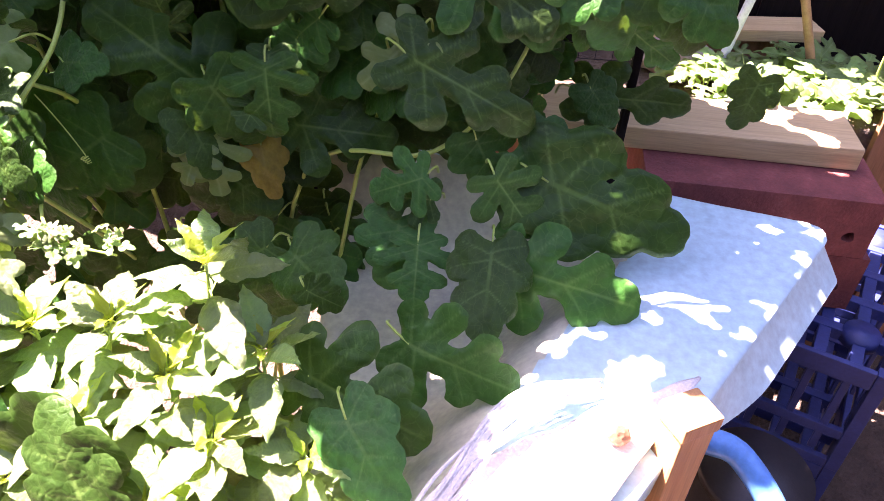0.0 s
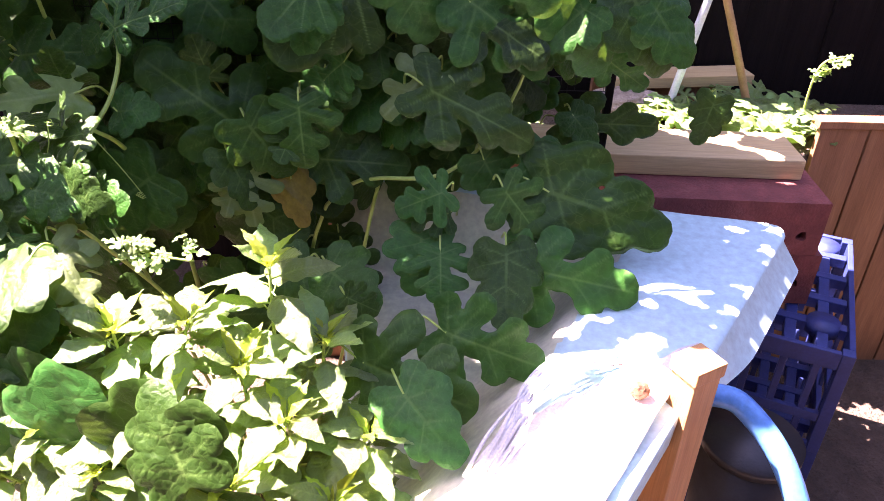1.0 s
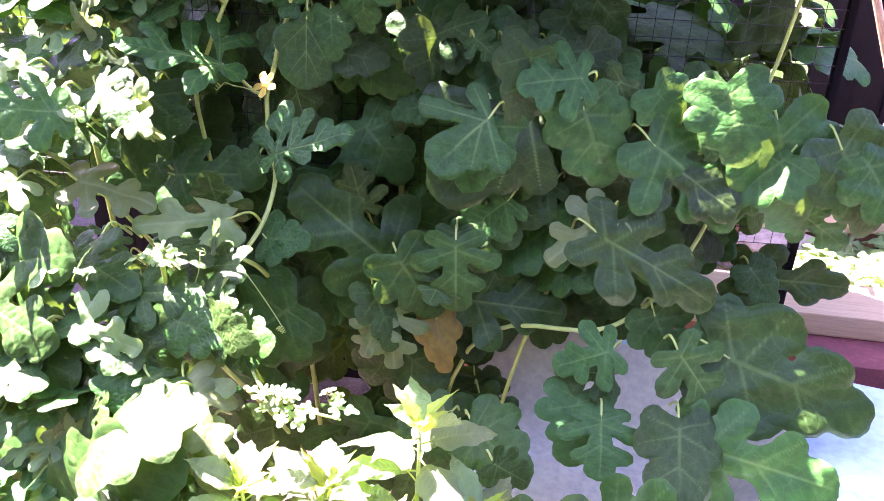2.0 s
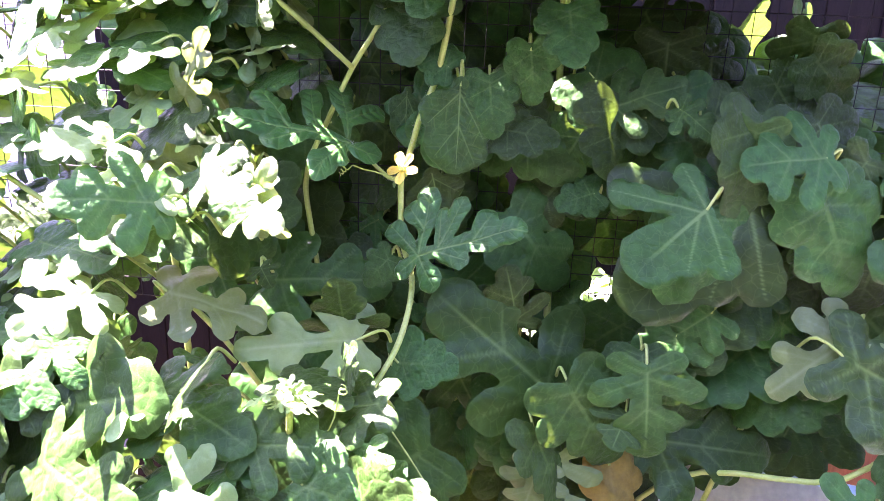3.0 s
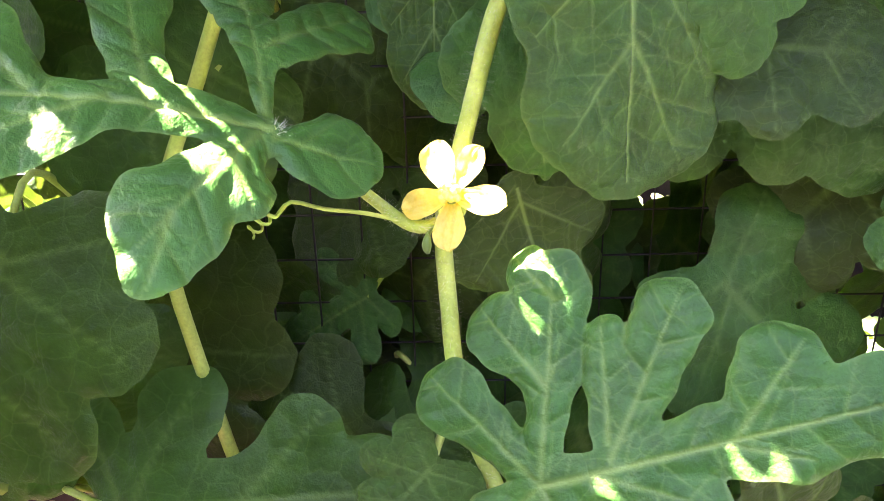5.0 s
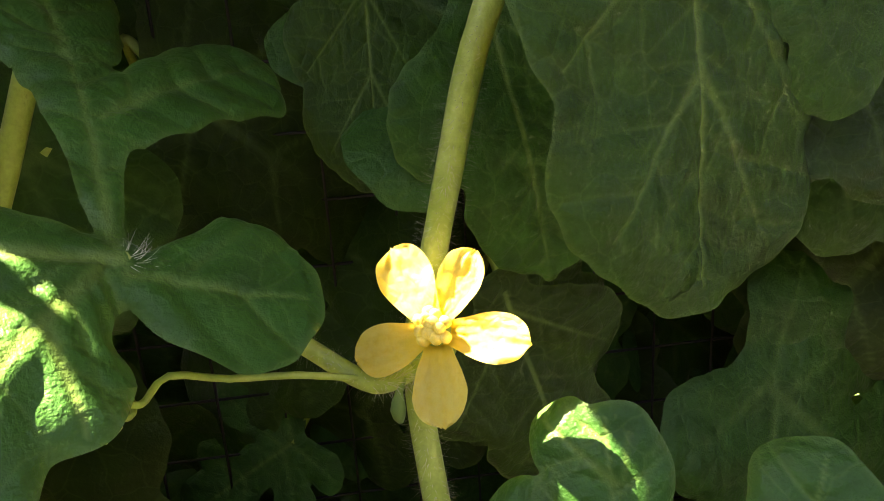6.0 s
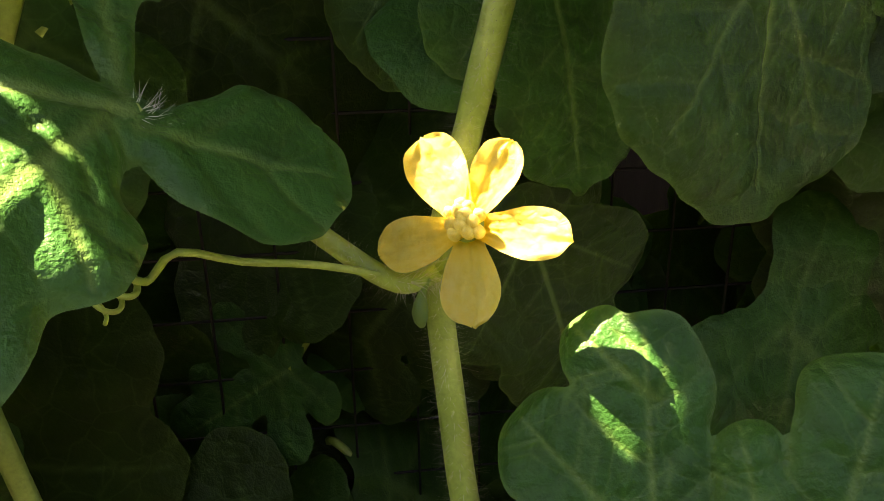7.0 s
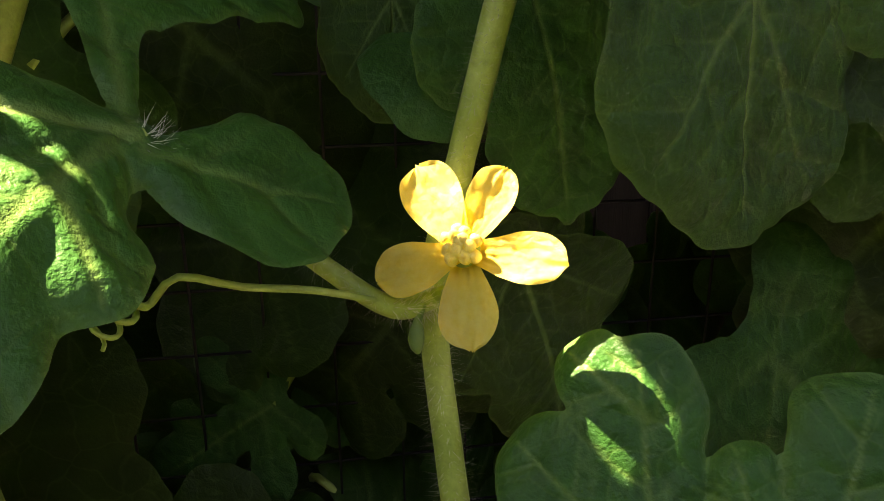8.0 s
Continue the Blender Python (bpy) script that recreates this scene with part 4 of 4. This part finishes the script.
tendril([(-0.066, -0.2, 0.968), (-0.03, -0.21, 1.0), (-0.02, -0.21, 1.04)], 2, 0.004, 0.004)


# flower: five petals round a cluster of stamens, facing out of the shade
def petal_mesh(seed):
    rng = random.Random(seed)
    nu, nv = 18, 26
    verts, faces, vein = [], [], []
    for j in range(nv + 1):
        v = j / nv
        w = 0.15 + 0.21 * math.sin(min(1.0, v / 0.68) * math.pi / 2) ** 1.5
        w *= math.sqrt(max(0.02, 1 - max(0.0, (v - 0.6) / 0.402) ** 2.6))
        for i in range(nu + 1):
            u = i / nu * 2 - 1
            x = u * w
            y = v
            ridge = math.exp(-(u * 7) ** 2) + 0.7 * math.exp(-((abs(u) - 0.45) * 8) ** 2)
            z = 0.22 * v * v - 0.12 * v + 0.10 * u * u * w * 3 - 0.02 * ridge
            z += 0.05 * noise.noise(Vector((x * 5 + seed * 7, y * 4, 0))) * (0.4 + v) + 0.012 * noise.noise(Vector((x * 16, y * 12 + seed, 5)))
            z += 0.05 * math.sin(u * 5 + seed) * max(0, v - 0.6)
            verts.append((x, y + 0.05 * v * noise.noise(Vector((u * 3, seed * 5.3, 0))), z))
            vein.append(max(min(1, ridge) * 0.4 * (1 - 0.6 * v), max(0.0, 1 - v / 0.5)))
    for j in range(nv):
        for i in range(nu):
            a = j * (nu + 1) + i
            faces.append((a, a + 1, a + nu + 2, a + nu + 1))
    me = mesh_of("petal", verts, faces, PETAL)
    at = me.attributes.new("vein", "FLOAT", "POINT")
    at.data.foreach_set("value", vein)
    return me


FLOWER = Vector((0.0, 0.0, 1.2))
FACING = Vector((-0.34, -0.72, 0.61)).normalized()
VIEWED = Vector((-0.19, -0.93, 0.31)).normalized()
flower = under("flower", mesh_of("flower_cup", *tube_data([FLOWER - FACING * 0.006, FLOWER - FACING * 0.003, FLOWER + FACING * 0.0005], [0.0016, 0.0028, 0.0035], 14), STEM), vine, None, "open pale yellow five-petalled flower")
for k, (tip, width) in enumerate((((-0.0093, 1.2177), 0.95), ((0.009, 1.2158), 0.85), ((0.0198, 1.1955), 0.85), ((0.002, 1.1803), 0.9), ((-0.0165, 1.1945), 1.05))):
    direction = Vector((tip[0], 0, tip[1] - 1.2))
    direction -= VIEWED * (direction.dot(FACING) / VIEWED.dot(FACING))
    ln = direction.length * 0.97
    start = FLOWER + direction.normalized() * 0.0012
    under("petal", petal_mesh(k + 1), flower, leaf_pose(start, start + direction.normalized() * ln, width * 0.92, 0, FACING))
right = FACING.cross(Vector((0, 0, 1))).normalized()
above = right.cross(FACING).normalized()
for k in range(13):
    a, r = k * 2.4, 0.0009 * math.sqrt(k) * 1.15
    c = FLOWER + FACING * (0.0048 - 170 * r * r) + (right * math.cos(a) + above * math.sin(a)) * r
    bm = bmesh.new()
    bmesh.ops.create_icosphere(bm, subdivisions=3, radius=0.00135)
    for v in bm.verts:
        v.co *= 1 + 0.22 * noise.noise(v.co * 700 + Vector((k * 3, 0, 0)))
        v.co += FACING * v.co.dot(FACING) * 0.5
    for f in bm.faces:
        f.smooth = True
    me = bpy.data.meshes.new("stamen")
    bm.to_mesh(me)
    bm.free()
    me.materials.append(STAMEN)
    under("stamen", me, flower, Matrix.Translation(c))
under("flower_stalk", tube("flower_stalk", [FLOWER - FACING * 0.005, FLOWER - FACING * 0.009 + Vector((0, 0, -0.003)), (-0.005, 0.01, 1.187)], 0.0014, 0.0016, STEM, 8), vine)
BUD = [(-0.0075, 0.006, 1.187), (-0.0088, 0.004, 1.1845), (-0.0092, 0.003, 1.1828), (-0.0094, 0.003, 1.1808), (-0.0093, 0.003, 1.1788), (-0.009, 0.003, 1.1775)]
under("bud", mesh_of("bud", *tube_data(BUD, [0.0009, 0.0009, 0.0015, 0.0018, 0.0014, 0.0006], 12), YOUNG), vine, None, "tiny yellow-green flower bud")

# hairs on the stem near the flower
rng = random.Random(4)
hv, hf = [], []
SHAFT = smooth_line(MAIN[1:9], 12)
TWIG = smooth_line(STALK, 10)
for k in range(4200):
    line, thick = (SHAFT, 0.003) if k % 4 else (TWIG, 0.0019)
    s = rng.random() * (len(line) - 1.01)
    i = int(s)
    p = line[i].lerp(line[i + 1], s - i)
    d = (line[i + 1] - line[i]).normalized()
    a = Vector((rng.gauss(0, 1), rng.gauss(0, 1), rng.gauss(0, 1)))
    a = (a - d * a.dot(d)).normalized()
    q = p + a * thick
    e = q + (a + d * rng.uniform(-0.4, 0.4)) * rng.uniform(0.0015, 0.005)
    sd = d.cross(a) * 0.00006
    b = len(hv)
    hv += [q - sd, q + sd, e]
    hf.append((b, b + 1, b + 2))
hairs = under("stem_hair", mesh_of("stem_hair", hv, hf, HAIR), vine)
hairs["kind"] = "stuff"

# the rest of the foliage, hung on the trellis
rng = random.Random(11)


TREES = {}
right = FACING.cross(Vector((0, 0, 1))).normalized()
above = right.cross(FACING)
DISC = [FLOWER + (right * math.cos(a) + above * math.sin(a)) * r for r, low, high in ((0.0, 0, 0), (0.004, 0.3, 4.4), (0.009, 0.7, 3.7), (0.015, 0.8, 3.6)) for a in (low + (high - low) * q / 7 for q in range(8))]
# places on the two large leaves beside the flower that the sun reaches too
SUNNY = [Vector(p) for p in ((-0.0607, -0.0438, 1.2136), (-0.0628, -0.0454, 1.2139), (-0.0587, -0.0411, 1.2140), (-0.0647, -0.0448, 1.2157), (-0.152, -0.072, 1.2577), (-0.095, 0.0077, 1.2717), (-0.1017, -0.0559, 1.2344), (0.044, -0.0567, 1.1248), (0.09, -0.065, 1.1395), (0.046, -0.068, 1.1025))]


def shades(kind, i, m, points):
    """True where a leaf at the pose m would stand between one of the points and the sun."""
    if (kind, i) not in TREES:
        me = BLADES[kind, i]
        TREES[kind, i] = BVHTree.FromPolygons([v.co for v in me.vertices], [tuple(p.vertices) for p in me.polygons])
    back = m.inverted()
    way = (back.to_3x3() @ SUN).normalized()
    return any(TREES[kind, i].ray_cast(back @ (p + SUN * 0.004), way)[0] for p in points)


def hang(plant, region, count, size, kinds, skip=None, roll=25, forward=(-0.5, 0.1), up=(0.2, 0.9), angles=(-2.6, -0.5)):
    """Scatters leaves through a box of the vine (x0, x1, y0, y1, z0, z1)."""
    rng = random.Random("%s %d" % (region, count))
    done = 0
    while done < count:
        base = Vector((rng.uniform(*region[0:2]), rng.uniform(*region[2:4]), rng.uniform(*region[4:6])))
        if skip and skip(base):
            continue
        ln = rng.uniform(*size)
        a = rng.uniform(*angles)
        tip = base + Vector((math.cos(a) * ln, rng.uniform(*forward) * ln, math.sin(a) * ln))
        done += 1
        wide, turn, face = rng.uniform(0.95, 1.3), rng.uniform(-roll, roll), (rng.uniform(-0.4, 0.4), -0.8, rng.uniform(*up))
        kind, number = rng.choice(kinds), rng.randrange(4)
        if shades(kind, number, leaf_pose(base, tip, wide, turn, face), DISC + SUNNY) or gap((base + tip) / 2) or any(hole(base.lerp(tip, q / 5)) for q in range(7)):
            continue
        melon_leaf(kind, number, base, tip, wide, turn, done % 2 == 0 and base.z < 1.38 and not gap(base + Vector((0, 0.012, 0.0))), face, plant)


def tunnel(p, a, b, r):
    """Whether p lies within r of the line from a to b."""
    a, b = Vector(a), Vector(b)
    t = min(1.0, max(0.0, (p - a).dot(b - a) / (b - a).length_squared))
    return (p - a.lerp(b, t)).length < r


def gap(p):
    """Thin places in the foliage, where the mesh and the bed show."""
    return (0.47 < p.x < 0.82 and 1.2 < p.z < 1.45 and p.y < 0.2) or (p.x > 0.24 and 1.33 < p.z < 1.45 and p.y > 0.04) or tunnel(p, (0.2, -0.02, 1.1), (0.4, 0.7, 0.82), 0.064) or tunnel(p, (0.11, 0.1, 1.165), (0.22, 0.7, 1.01), 0.06)


def hole(p):
    """Clear views through the vine to the sunlit bed."""
    return tunnel(p, (0.225, 0.02, 1.07), (0.37, 0.7, 0.8), 0.022) or tunnel(p, (0.098, 0.09, 1.165), (0.27, 0.7, 0.97), 0.02)


def near_flower(p):
    return abs(p.x - 0.03) < 0.28 and 1.02 < p.z < 1.42 and p.y < 0.07


def deep(p):
    """The hollow behind the flower, which stays dark."""
    return abs(p.x - 0.02) < 0.2 and 1.03 < p.z < 1.34 and p.y < 0.14


both = ("broad", "broad", "lobed")
hang(vine, (-0.33, 0.75, 0.05, 0.18, 0.98, 1.36), 130, (0.06, 0.1), both, deep)
hang(vine, (-0.2, 0.75, -0.02, 0.06, 0.98, 1.3), 40, (0.06, 0.095), both, near_flower)
hang(vine, (-0.15, 0.62, 0.0, 0.1, 0.98, 1.3), 60, (0.065, 0.1), both, near_flower)
# layers at y above 0.2 are hidden leaves added to block the sun
hang(shade_fill_vine, (-0.3, 0.4, 0.22, 0.34, 0.95, 1.6), 60, (0.08, 0.11), both)
hang(vine, (-0.16, 0.2, 0.15, 0.24, 1.02, 1.32), 45, (0.07, 0.1), both)
hang(shade_fill_vine, (-0.15, 0.3, 0.1, 0.22, 0.8, 1.05), 34, (0.08, 0.11), both)
hang(open_vine, (-0.7, -0.05, 0.0, 0.2, 0.3, 1.2), 80, (0.08, 0.13), both)
hang(shade_fill_vine, (-0.15, 0.33, -0.06, 0.12, 0.6, 0.98), 55, (0.08, 0.13), both)
hang(shade_fill_vine, (-0.6, 0.45, 0.2, 0.32, 1.0, 1.5), 80, (0.08, 0.11), both)
hang(shade_fill_vine, (-0.15, 0.35, 0.22, 0.42, 1.25, 1.55), 70, (0.08, 0.11), both, None, 40, (-0.9, 0.3), (0.8, 2.5), (-3.4, 0.3))
hang(shade_fill_vine, (0.2, 0.62, 0.15, 0.3, 0.78, 1.02), 55, (0.08, 0.11), both)
# small leaves above view, added to keep sun off the flower's surroundings
hang(shade_fill_vine, (-0.1, 0.02, 0.0, 0.07, 1.37, 1.46), 18, (0.05, 0.08), both, None, 30, (-0.9, 0.9), (2.0, 4.0), (-3.4, 0.3))
# unseen canopy, added to shade the face of the vine and the tub, with small gaps that let spots of sun through
def shade_canopy():
    rng = random.Random(31)
    spots = DISC + SUNNY
    for k in range(55):
        u, v = rng.random(), rng.random()
        spots.append(Vector((0.62 + 0.5 * u, -0.36 + 0.36 * u + 0.2 * (v - 0.5), 0.748)))
    for k in range(12):
        spots.append(Vector((rng.uniform(0.9, 1.25), rng.uniform(0.16, 0.38), 0.76)))
    for k in range(30):
        z = rng.uniform(0.8, 1.33)
        spots.append(Vector((rng.uniform(-0.12, 0.8), 0.0 - 0.3 * max(0.0, 1.0 - z), z)))
    for k in range(22):
        spots.append(Vector((rng.uniform(-0.26, -0.12), rng.uniform(0.0, 0.05), rng.uniform(1.27, 1.38))))
    for i in range(3):
        BLADES["shade_canopy", i] = blade("shade_blade", ribs_of(BROAD, 0.2, 0.12, 1.15, i + 40), LEAF, 11, seed=i + 50, cup=0.15, droop=0.15)
    verts, faces = [], []
    # large leaves everywhere, smaller ones close under them
    plan = [(-0.34 + 0.025 * i, -0.33 + 0.025 * j, 0.025, 1.53, 0.066) for i in range(46) for j in range(34)]
    plan += [(-0.34 + 0.0125 * i, -0.1 + 0.0125 * j, 0.0125, 1.44, 0.032) for i in range(30) for j in range(27)]
    plan += [(-0.28 + 0.0085 * i, 0.0 + 0.0085 * j, 0.0085, 1.4, 0.02) for i in range(19) for j in range(17)]
    plan += [(0.1 + 0.016 * i, -0.22 + 0.016 * j, 0.016, 1.46, 0.04) for i in range(38) for j in range(28)]
    for x, y, step, high, size in plan:
        x, y = x + step * rng.uniform(-0.5, 0.5), y + step * rng.uniform(-0.5, 0.5)
        front = -0.02 - 0.33 * (x + 0.3) if x < -0.08 else max(-0.09 - 2.8 * (x + 0.08), -0.31 if x < 0.12 else -0.175)
        base = Vector((x, y, high + rng.uniform(-0.02, 0.05)))
        ln, a = size * rng.uniform(0.85, 1.15), rng.uniform(-math.pi, math.pi)
        face = (-0.5 + rng.uniform(-0.3, 0.3), 0.1 + rng.uniform(-0.3, 0.3), 0.9)
        number = rng.randrange(3)
        m = leaf_pose(base, base + Vector((math.cos(a), math.sin(a), rng.uniform(-0.3, 0.1))) * ln, rng.uniform(1.1, 1.3), 0, face)
        if x < -0.28 - (0.06 if y > 0.06 else 0.0) or y < front + 0.03 or shades("shade_canopy", number, m, spots):
            continue
        start = len(verts)
        verts += [m @ v.co for v in BLADES["shade_canopy", number].vertices]
        faces += [tuple(start + q for q in f.vertices) for f in BLADES["shade_canopy", number].polygons]
    under("crown_foliage", mesh_of("crown_foliage", verts, faces, LEAF), shade_fill_vine, None, "dense small leaves added above view to shade the vine and tub")["kind"] = "stuff"


shade_canopy()
# leaves added behind the front ones, mainly to shade the plank and blocks
hang(shade_fill_vine, (0.42, 0.86, 0.24, 0.6, 1.1, 1.38), 75, (0.08, 0.12), both, None, 40, (-0.9, 0.9), (0.8, 2.5), (-3.4, 0.3))

# sunlit growth spilling forward at the open end, lower leaves farther out
lit = 0
while lit < 340:
    x, z = rng.uniform(-0.66, 0.02), rng.uniform(0.6, 1.41)
    y = 0.03 - 0.45 * (1.42 - z) / 0.8 + rng.uniform(-0.035, 0.03)
    if (x > -0.19 and z > 1.06) or (x < -0.4 and 1.2 < z < 1.28):
        continue
    size = rng.uniform(0.055, 0.1)
    a = rng.uniform(-3.6, 0.5)
    base = Vector((x, y, z))
    tip = base + Vector((math.cos(a) * size, rng.uniform(-0.7, 0.1) * size, math.sin(a) * size * 0.6))
    kind, number, wide, turn, face = rng.choice(("lobed", "lobed", "broad", "young")), rng.randrange(4), rng.uniform(0.9, 1.4), rng.uniform(-40, 40), (rng.uniform(-0.9, -0.1), -0.35, rng.uniform(0.5, 1.2))
    if not shades(kind, number, leaf_pose(base, tip, wide, turn, face), DISC + SUNNY):
        melon_leaf(kind, number, base, tip, wide, turn, lit % 2 == 0, face, open_vine)
    lit += 1
# sunlit leaves crowding the top of the open end
rng = random.Random(77)
for k in range(46):
    base = Vector((rng.uniform(-0.27, -0.12), rng.uniform(0.01, 0.06), rng.uniform(1.29, 1.41)))
    size, a = rng.uniform(0.05, 0.085), rng.uniform(-3.6, 0.5)
    tip = base + Vector((math.cos(a) * size, rng.uniform(-0.7, 0.1) * size, math.sin(a) * size * 0.6))
    kind, number, wide, turn, face = rng.choice(("lobed", "broad", "young")), rng.randrange(4), rng.uniform(0.9, 1.4), rng.uniform(-40, 40), (rng.uniform(-0.9, -0.1), -0.35, rng.uniform(0.5, 1.2))
    if not shades(kind, number, leaf_pose(base, tip, wide, turn, face), DISC + SUNNY):
        melon_leaf(kind, number, base, tip, wide, turn, False, face, open_vine)


# young tips: a hairy shoot and a pale sprig, both with small crowded leaves
for tip, count, spread in (((-0.058, -0.235, 1.045), 12, 0.02), ((0.14, -0.345, 0.935), 14, 0.045)):
    for k in range(count):
        w = k * 2.4
        c = Vector(tip) + Vector((rng.uniform(-1, 1) * spread, rng.uniform(-0.012, 0.012), rng.uniform(-0.4, 0.3) * spread))
        d = Vector((math.cos(w), math.sin(w) * 0.7, rng.uniform(-0.2, 0.7))).normalized()
        melon_leaf("young", rng.randrange(4), c, c + d * rng.uniform(0.014, 0.03), 1.1, rng.uniform(-40, 40), False, (0, -0.5, 1), open_vine)
under("stem", tube("stem", [(0.185, -0.35, 0.925), (0.14, -0.345, 0.93), (0.08, -0.3, 0.92), (0.02, -0.2, 0.9), (-0.05, -0.12, 0.86)], 0.0015, 0.0025, STEM, 7), open_vine)


# ---- pepper plants in the sun before the trellis ----
OVATE = [blade("pepper_blade", [(0, 0.1, 0, 0.3, 0.07, 0.2), (0, 0.3, 0, 0.55, 0.2, 0.18), (0, 0.55, 0, 0.8, 0.18, 0.075), (0, 0.8, 0, 0.985, 0.075, 0.004)], PEPPER, 70, seed=40 + i, cup=-0.3, droop=0.15 + 0.2 * i, fold=0.28 - 0.12 * i, ripple=0.025, vein_w=0.011, k=0.06, bold=0.5, spacing=0.13, puff=0.009, show=0.7) for i in range(3)]
TIP = blade("pepper_tip_blade", [(0, 0.1, 0, 0.35, 0.05, 0.13), (0, 0.35, 0, 0.7, 0.13, 0.08), (0, 0.7, 0, 0.985, 0.08, 0.004)], PEPPERTIP, 50, seed=44, cup=-0.2, droop=0.3, fold=0.6, ripple=0.03, vein_w=0.012, k=0.06)


def pepper_plant(foot, tips, seed):
    t = thing("pepper_plant", (*foot, 0), "bushy sunlit pepper plant with pointed light green leaves", "plant", "pepper plants")
    r = random.Random(seed)
    fork = Vector((foot[0], foot[1], 0.55))
    under("stem", tube("stem", [(*foot, 0.0), (foot[0] + 0.005, foot[1], 0.3), fork], 0.008, 0.006, STEM, 8), t)
    for tip in tips:
        tip = Vector(tip)
        mid = fork.lerp(tip, 0.55) + Vector((r.uniform(-0.02, 0.02), r.uniform(-0.02, 0.02), -0.02))
        line = smooth_line([fork, mid, tip], 8)
        under("stem", tube("stem", [fork, mid, tip], 0.0045, 0.002, STEM, 7), t)
        for k in range(11):
            w, rise = k * 2.4, r.uniform(0.5, 1.3)
            d = Vector((math.cos(w) * math.cos(rise), math.sin(w) * math.cos(rise), math.sin(rise)))
            c = tip + Vector((math.cos(w), math.sin(w), 0)) * 0.004
            under("leaf", TIP, t, leaf_pose(c, c + d * r.uniform(0.014, 0.028), r.uniform(0.7, 1.1), r.uniform(-30, 30), (0, 0, 1)))
        for k in range(19):
            w = k * 2.4 + r.uniform(-0.3, 0.3)
            s = k / 19
            p = tip.lerp(line[8], max(0.0, s - 0.3) * 0.9)
            rise = 0.95 - 1.25 * s + r.uniform(-0.2, 0.2)
            ln = (0.042 + 0.046 * min(1, s * 1.7)) * r.uniform(0.8, 1.15)
            d = Vector((math.cos(w) * math.cos(rise), math.sin(w) * math.cos(rise), math.sin(rise)))
            start = p + d * (0.004 + 0.02 * s)
            if s > 0.25:
                under("leaf_stalk", tube("leaf_stalk", [p, start + d * 0.004], 0.0012, 0.001, STEM, 5), t)
            under("leaf", TIP if s < 0.16 else OVATE[r.randrange(3)], t, leaf_pose(start, start + d * ln, r.uniform(1.1, 1.4), r.uniform(-20, 20), (0, 0, 1)))


pepper_plant((0.3, -0.38), [(0.268, -0.32, 0.9), (0.34, -0.375, 0.825), (0.3, -0.46, 0.77), (0.4, -0.45, 0.735), (0.24, -0.41, 0.81), (0.36, -0.52, 0.69), (0.24, -0.52, 0.72)], 3)
pepper_plant((0.1, -0.42), [(0.17, -0.37, 0.845), (0.075, -0.37, 0.83), (0.15, -0.47, 0.785), (0.01, -0.45, 0.745), (-0.05, -0.4, 0.765), (0.08, -0.5, 0.72), (-0.08, -0.47, 0.7), (-0.12, -0.36, 0.74), (0.16, -0.55, 0.68)], 8)


# ---- seedlings in the bed ----
def seedling(at, size, seed, tall=0.0, group="seedlings in the bed"):
    t = thing("seedling", at, "small sunlit melon seedling with pale green leaves", "plant", group)
    r = random.Random(seed)
    o = Vector(at)
    for k in range(9):
        w = k * 2.4 + r.uniform(-0.4, 0.4)
        rise = r.uniform(0.15, 0.9)
        d = Vector((math.cos(w) * math.cos(rise), math.sin(w) * math.cos(rise), math.sin(rise)))
        p = o + d * size * r.uniform(0.3, 0.7) + Vector((0, 0, size * 0.2 + (tall * r.random() if tall else 0.0)))
        under("stem", tube("stem", [o - Vector((0, 0, 0.01)), p], 0.002, 0.0015, STEM, 5), t)
        d.z *= 0.3
        under("leaf", BLADES["young", r.randrange(4)], t, leaf_pose(p, p + d * size * r.uniform(0.6, 1.0), r.uniform(1, 1.4), r.uniform(-20, 20), (0, -0.3, 1)))


for k in range(12):
    seedling((1.07 + 0.072 * (k % 6) + 0.02 * math.sin(k * 3), 0.65 + 0.11 * (k // 6) + 0.03 * math.cos(k * 5), 0.65), 0.11 + 0.015 * math.sin(k * 2), 50 + k)
for k in range(5):
    seedling((0.34 + 0.06 * k, 0.66 + 0.03 * math.cos(k * 4), 0.65), 0.15 + 0.02 * math.sin(k * 2), 70 + k)
for k in range(6):
    seedling((0.2 + 0.055 * k, 0.7 + 0.03 * math.cos(k * 4), 0.65), 0.1 + 0.01 * math.sin(k * 2), 90 + k, 0.27 if k < 2 else 0.1)
sprout = thing("seedling", (1.47, 0.74, 0.65), "melon seedling with a tall curling pale shoot", "plant", "seedlings in the bed")
under("stem", tube("stem", [(1.47, 0.74, 0.645), (1.465, 0.735, 0.78), (1.48, 0.73, 0.84), (1.53, 0.73, 0.855)], 0.004, 0.002, STEM, 8), sprout)
for k in range(9):
    c = Vector((1.468, 0.733, 0.80)) + Vector((0.0075 * k, rng.uniform(-0.01, 0.01), 0.006 * k + rng.uniform(-0.01, 0.01)))
    d = Vector((math.cos(k * 2.4), math.sin(k * 2.4), rng.uniform(0, 1))).normalized()
    under("leaf", BLADES["young", k % 4], sprout, leaf_pose(c, c + d * 0.035, 1.0, 0, (0, -0.5, 1)))
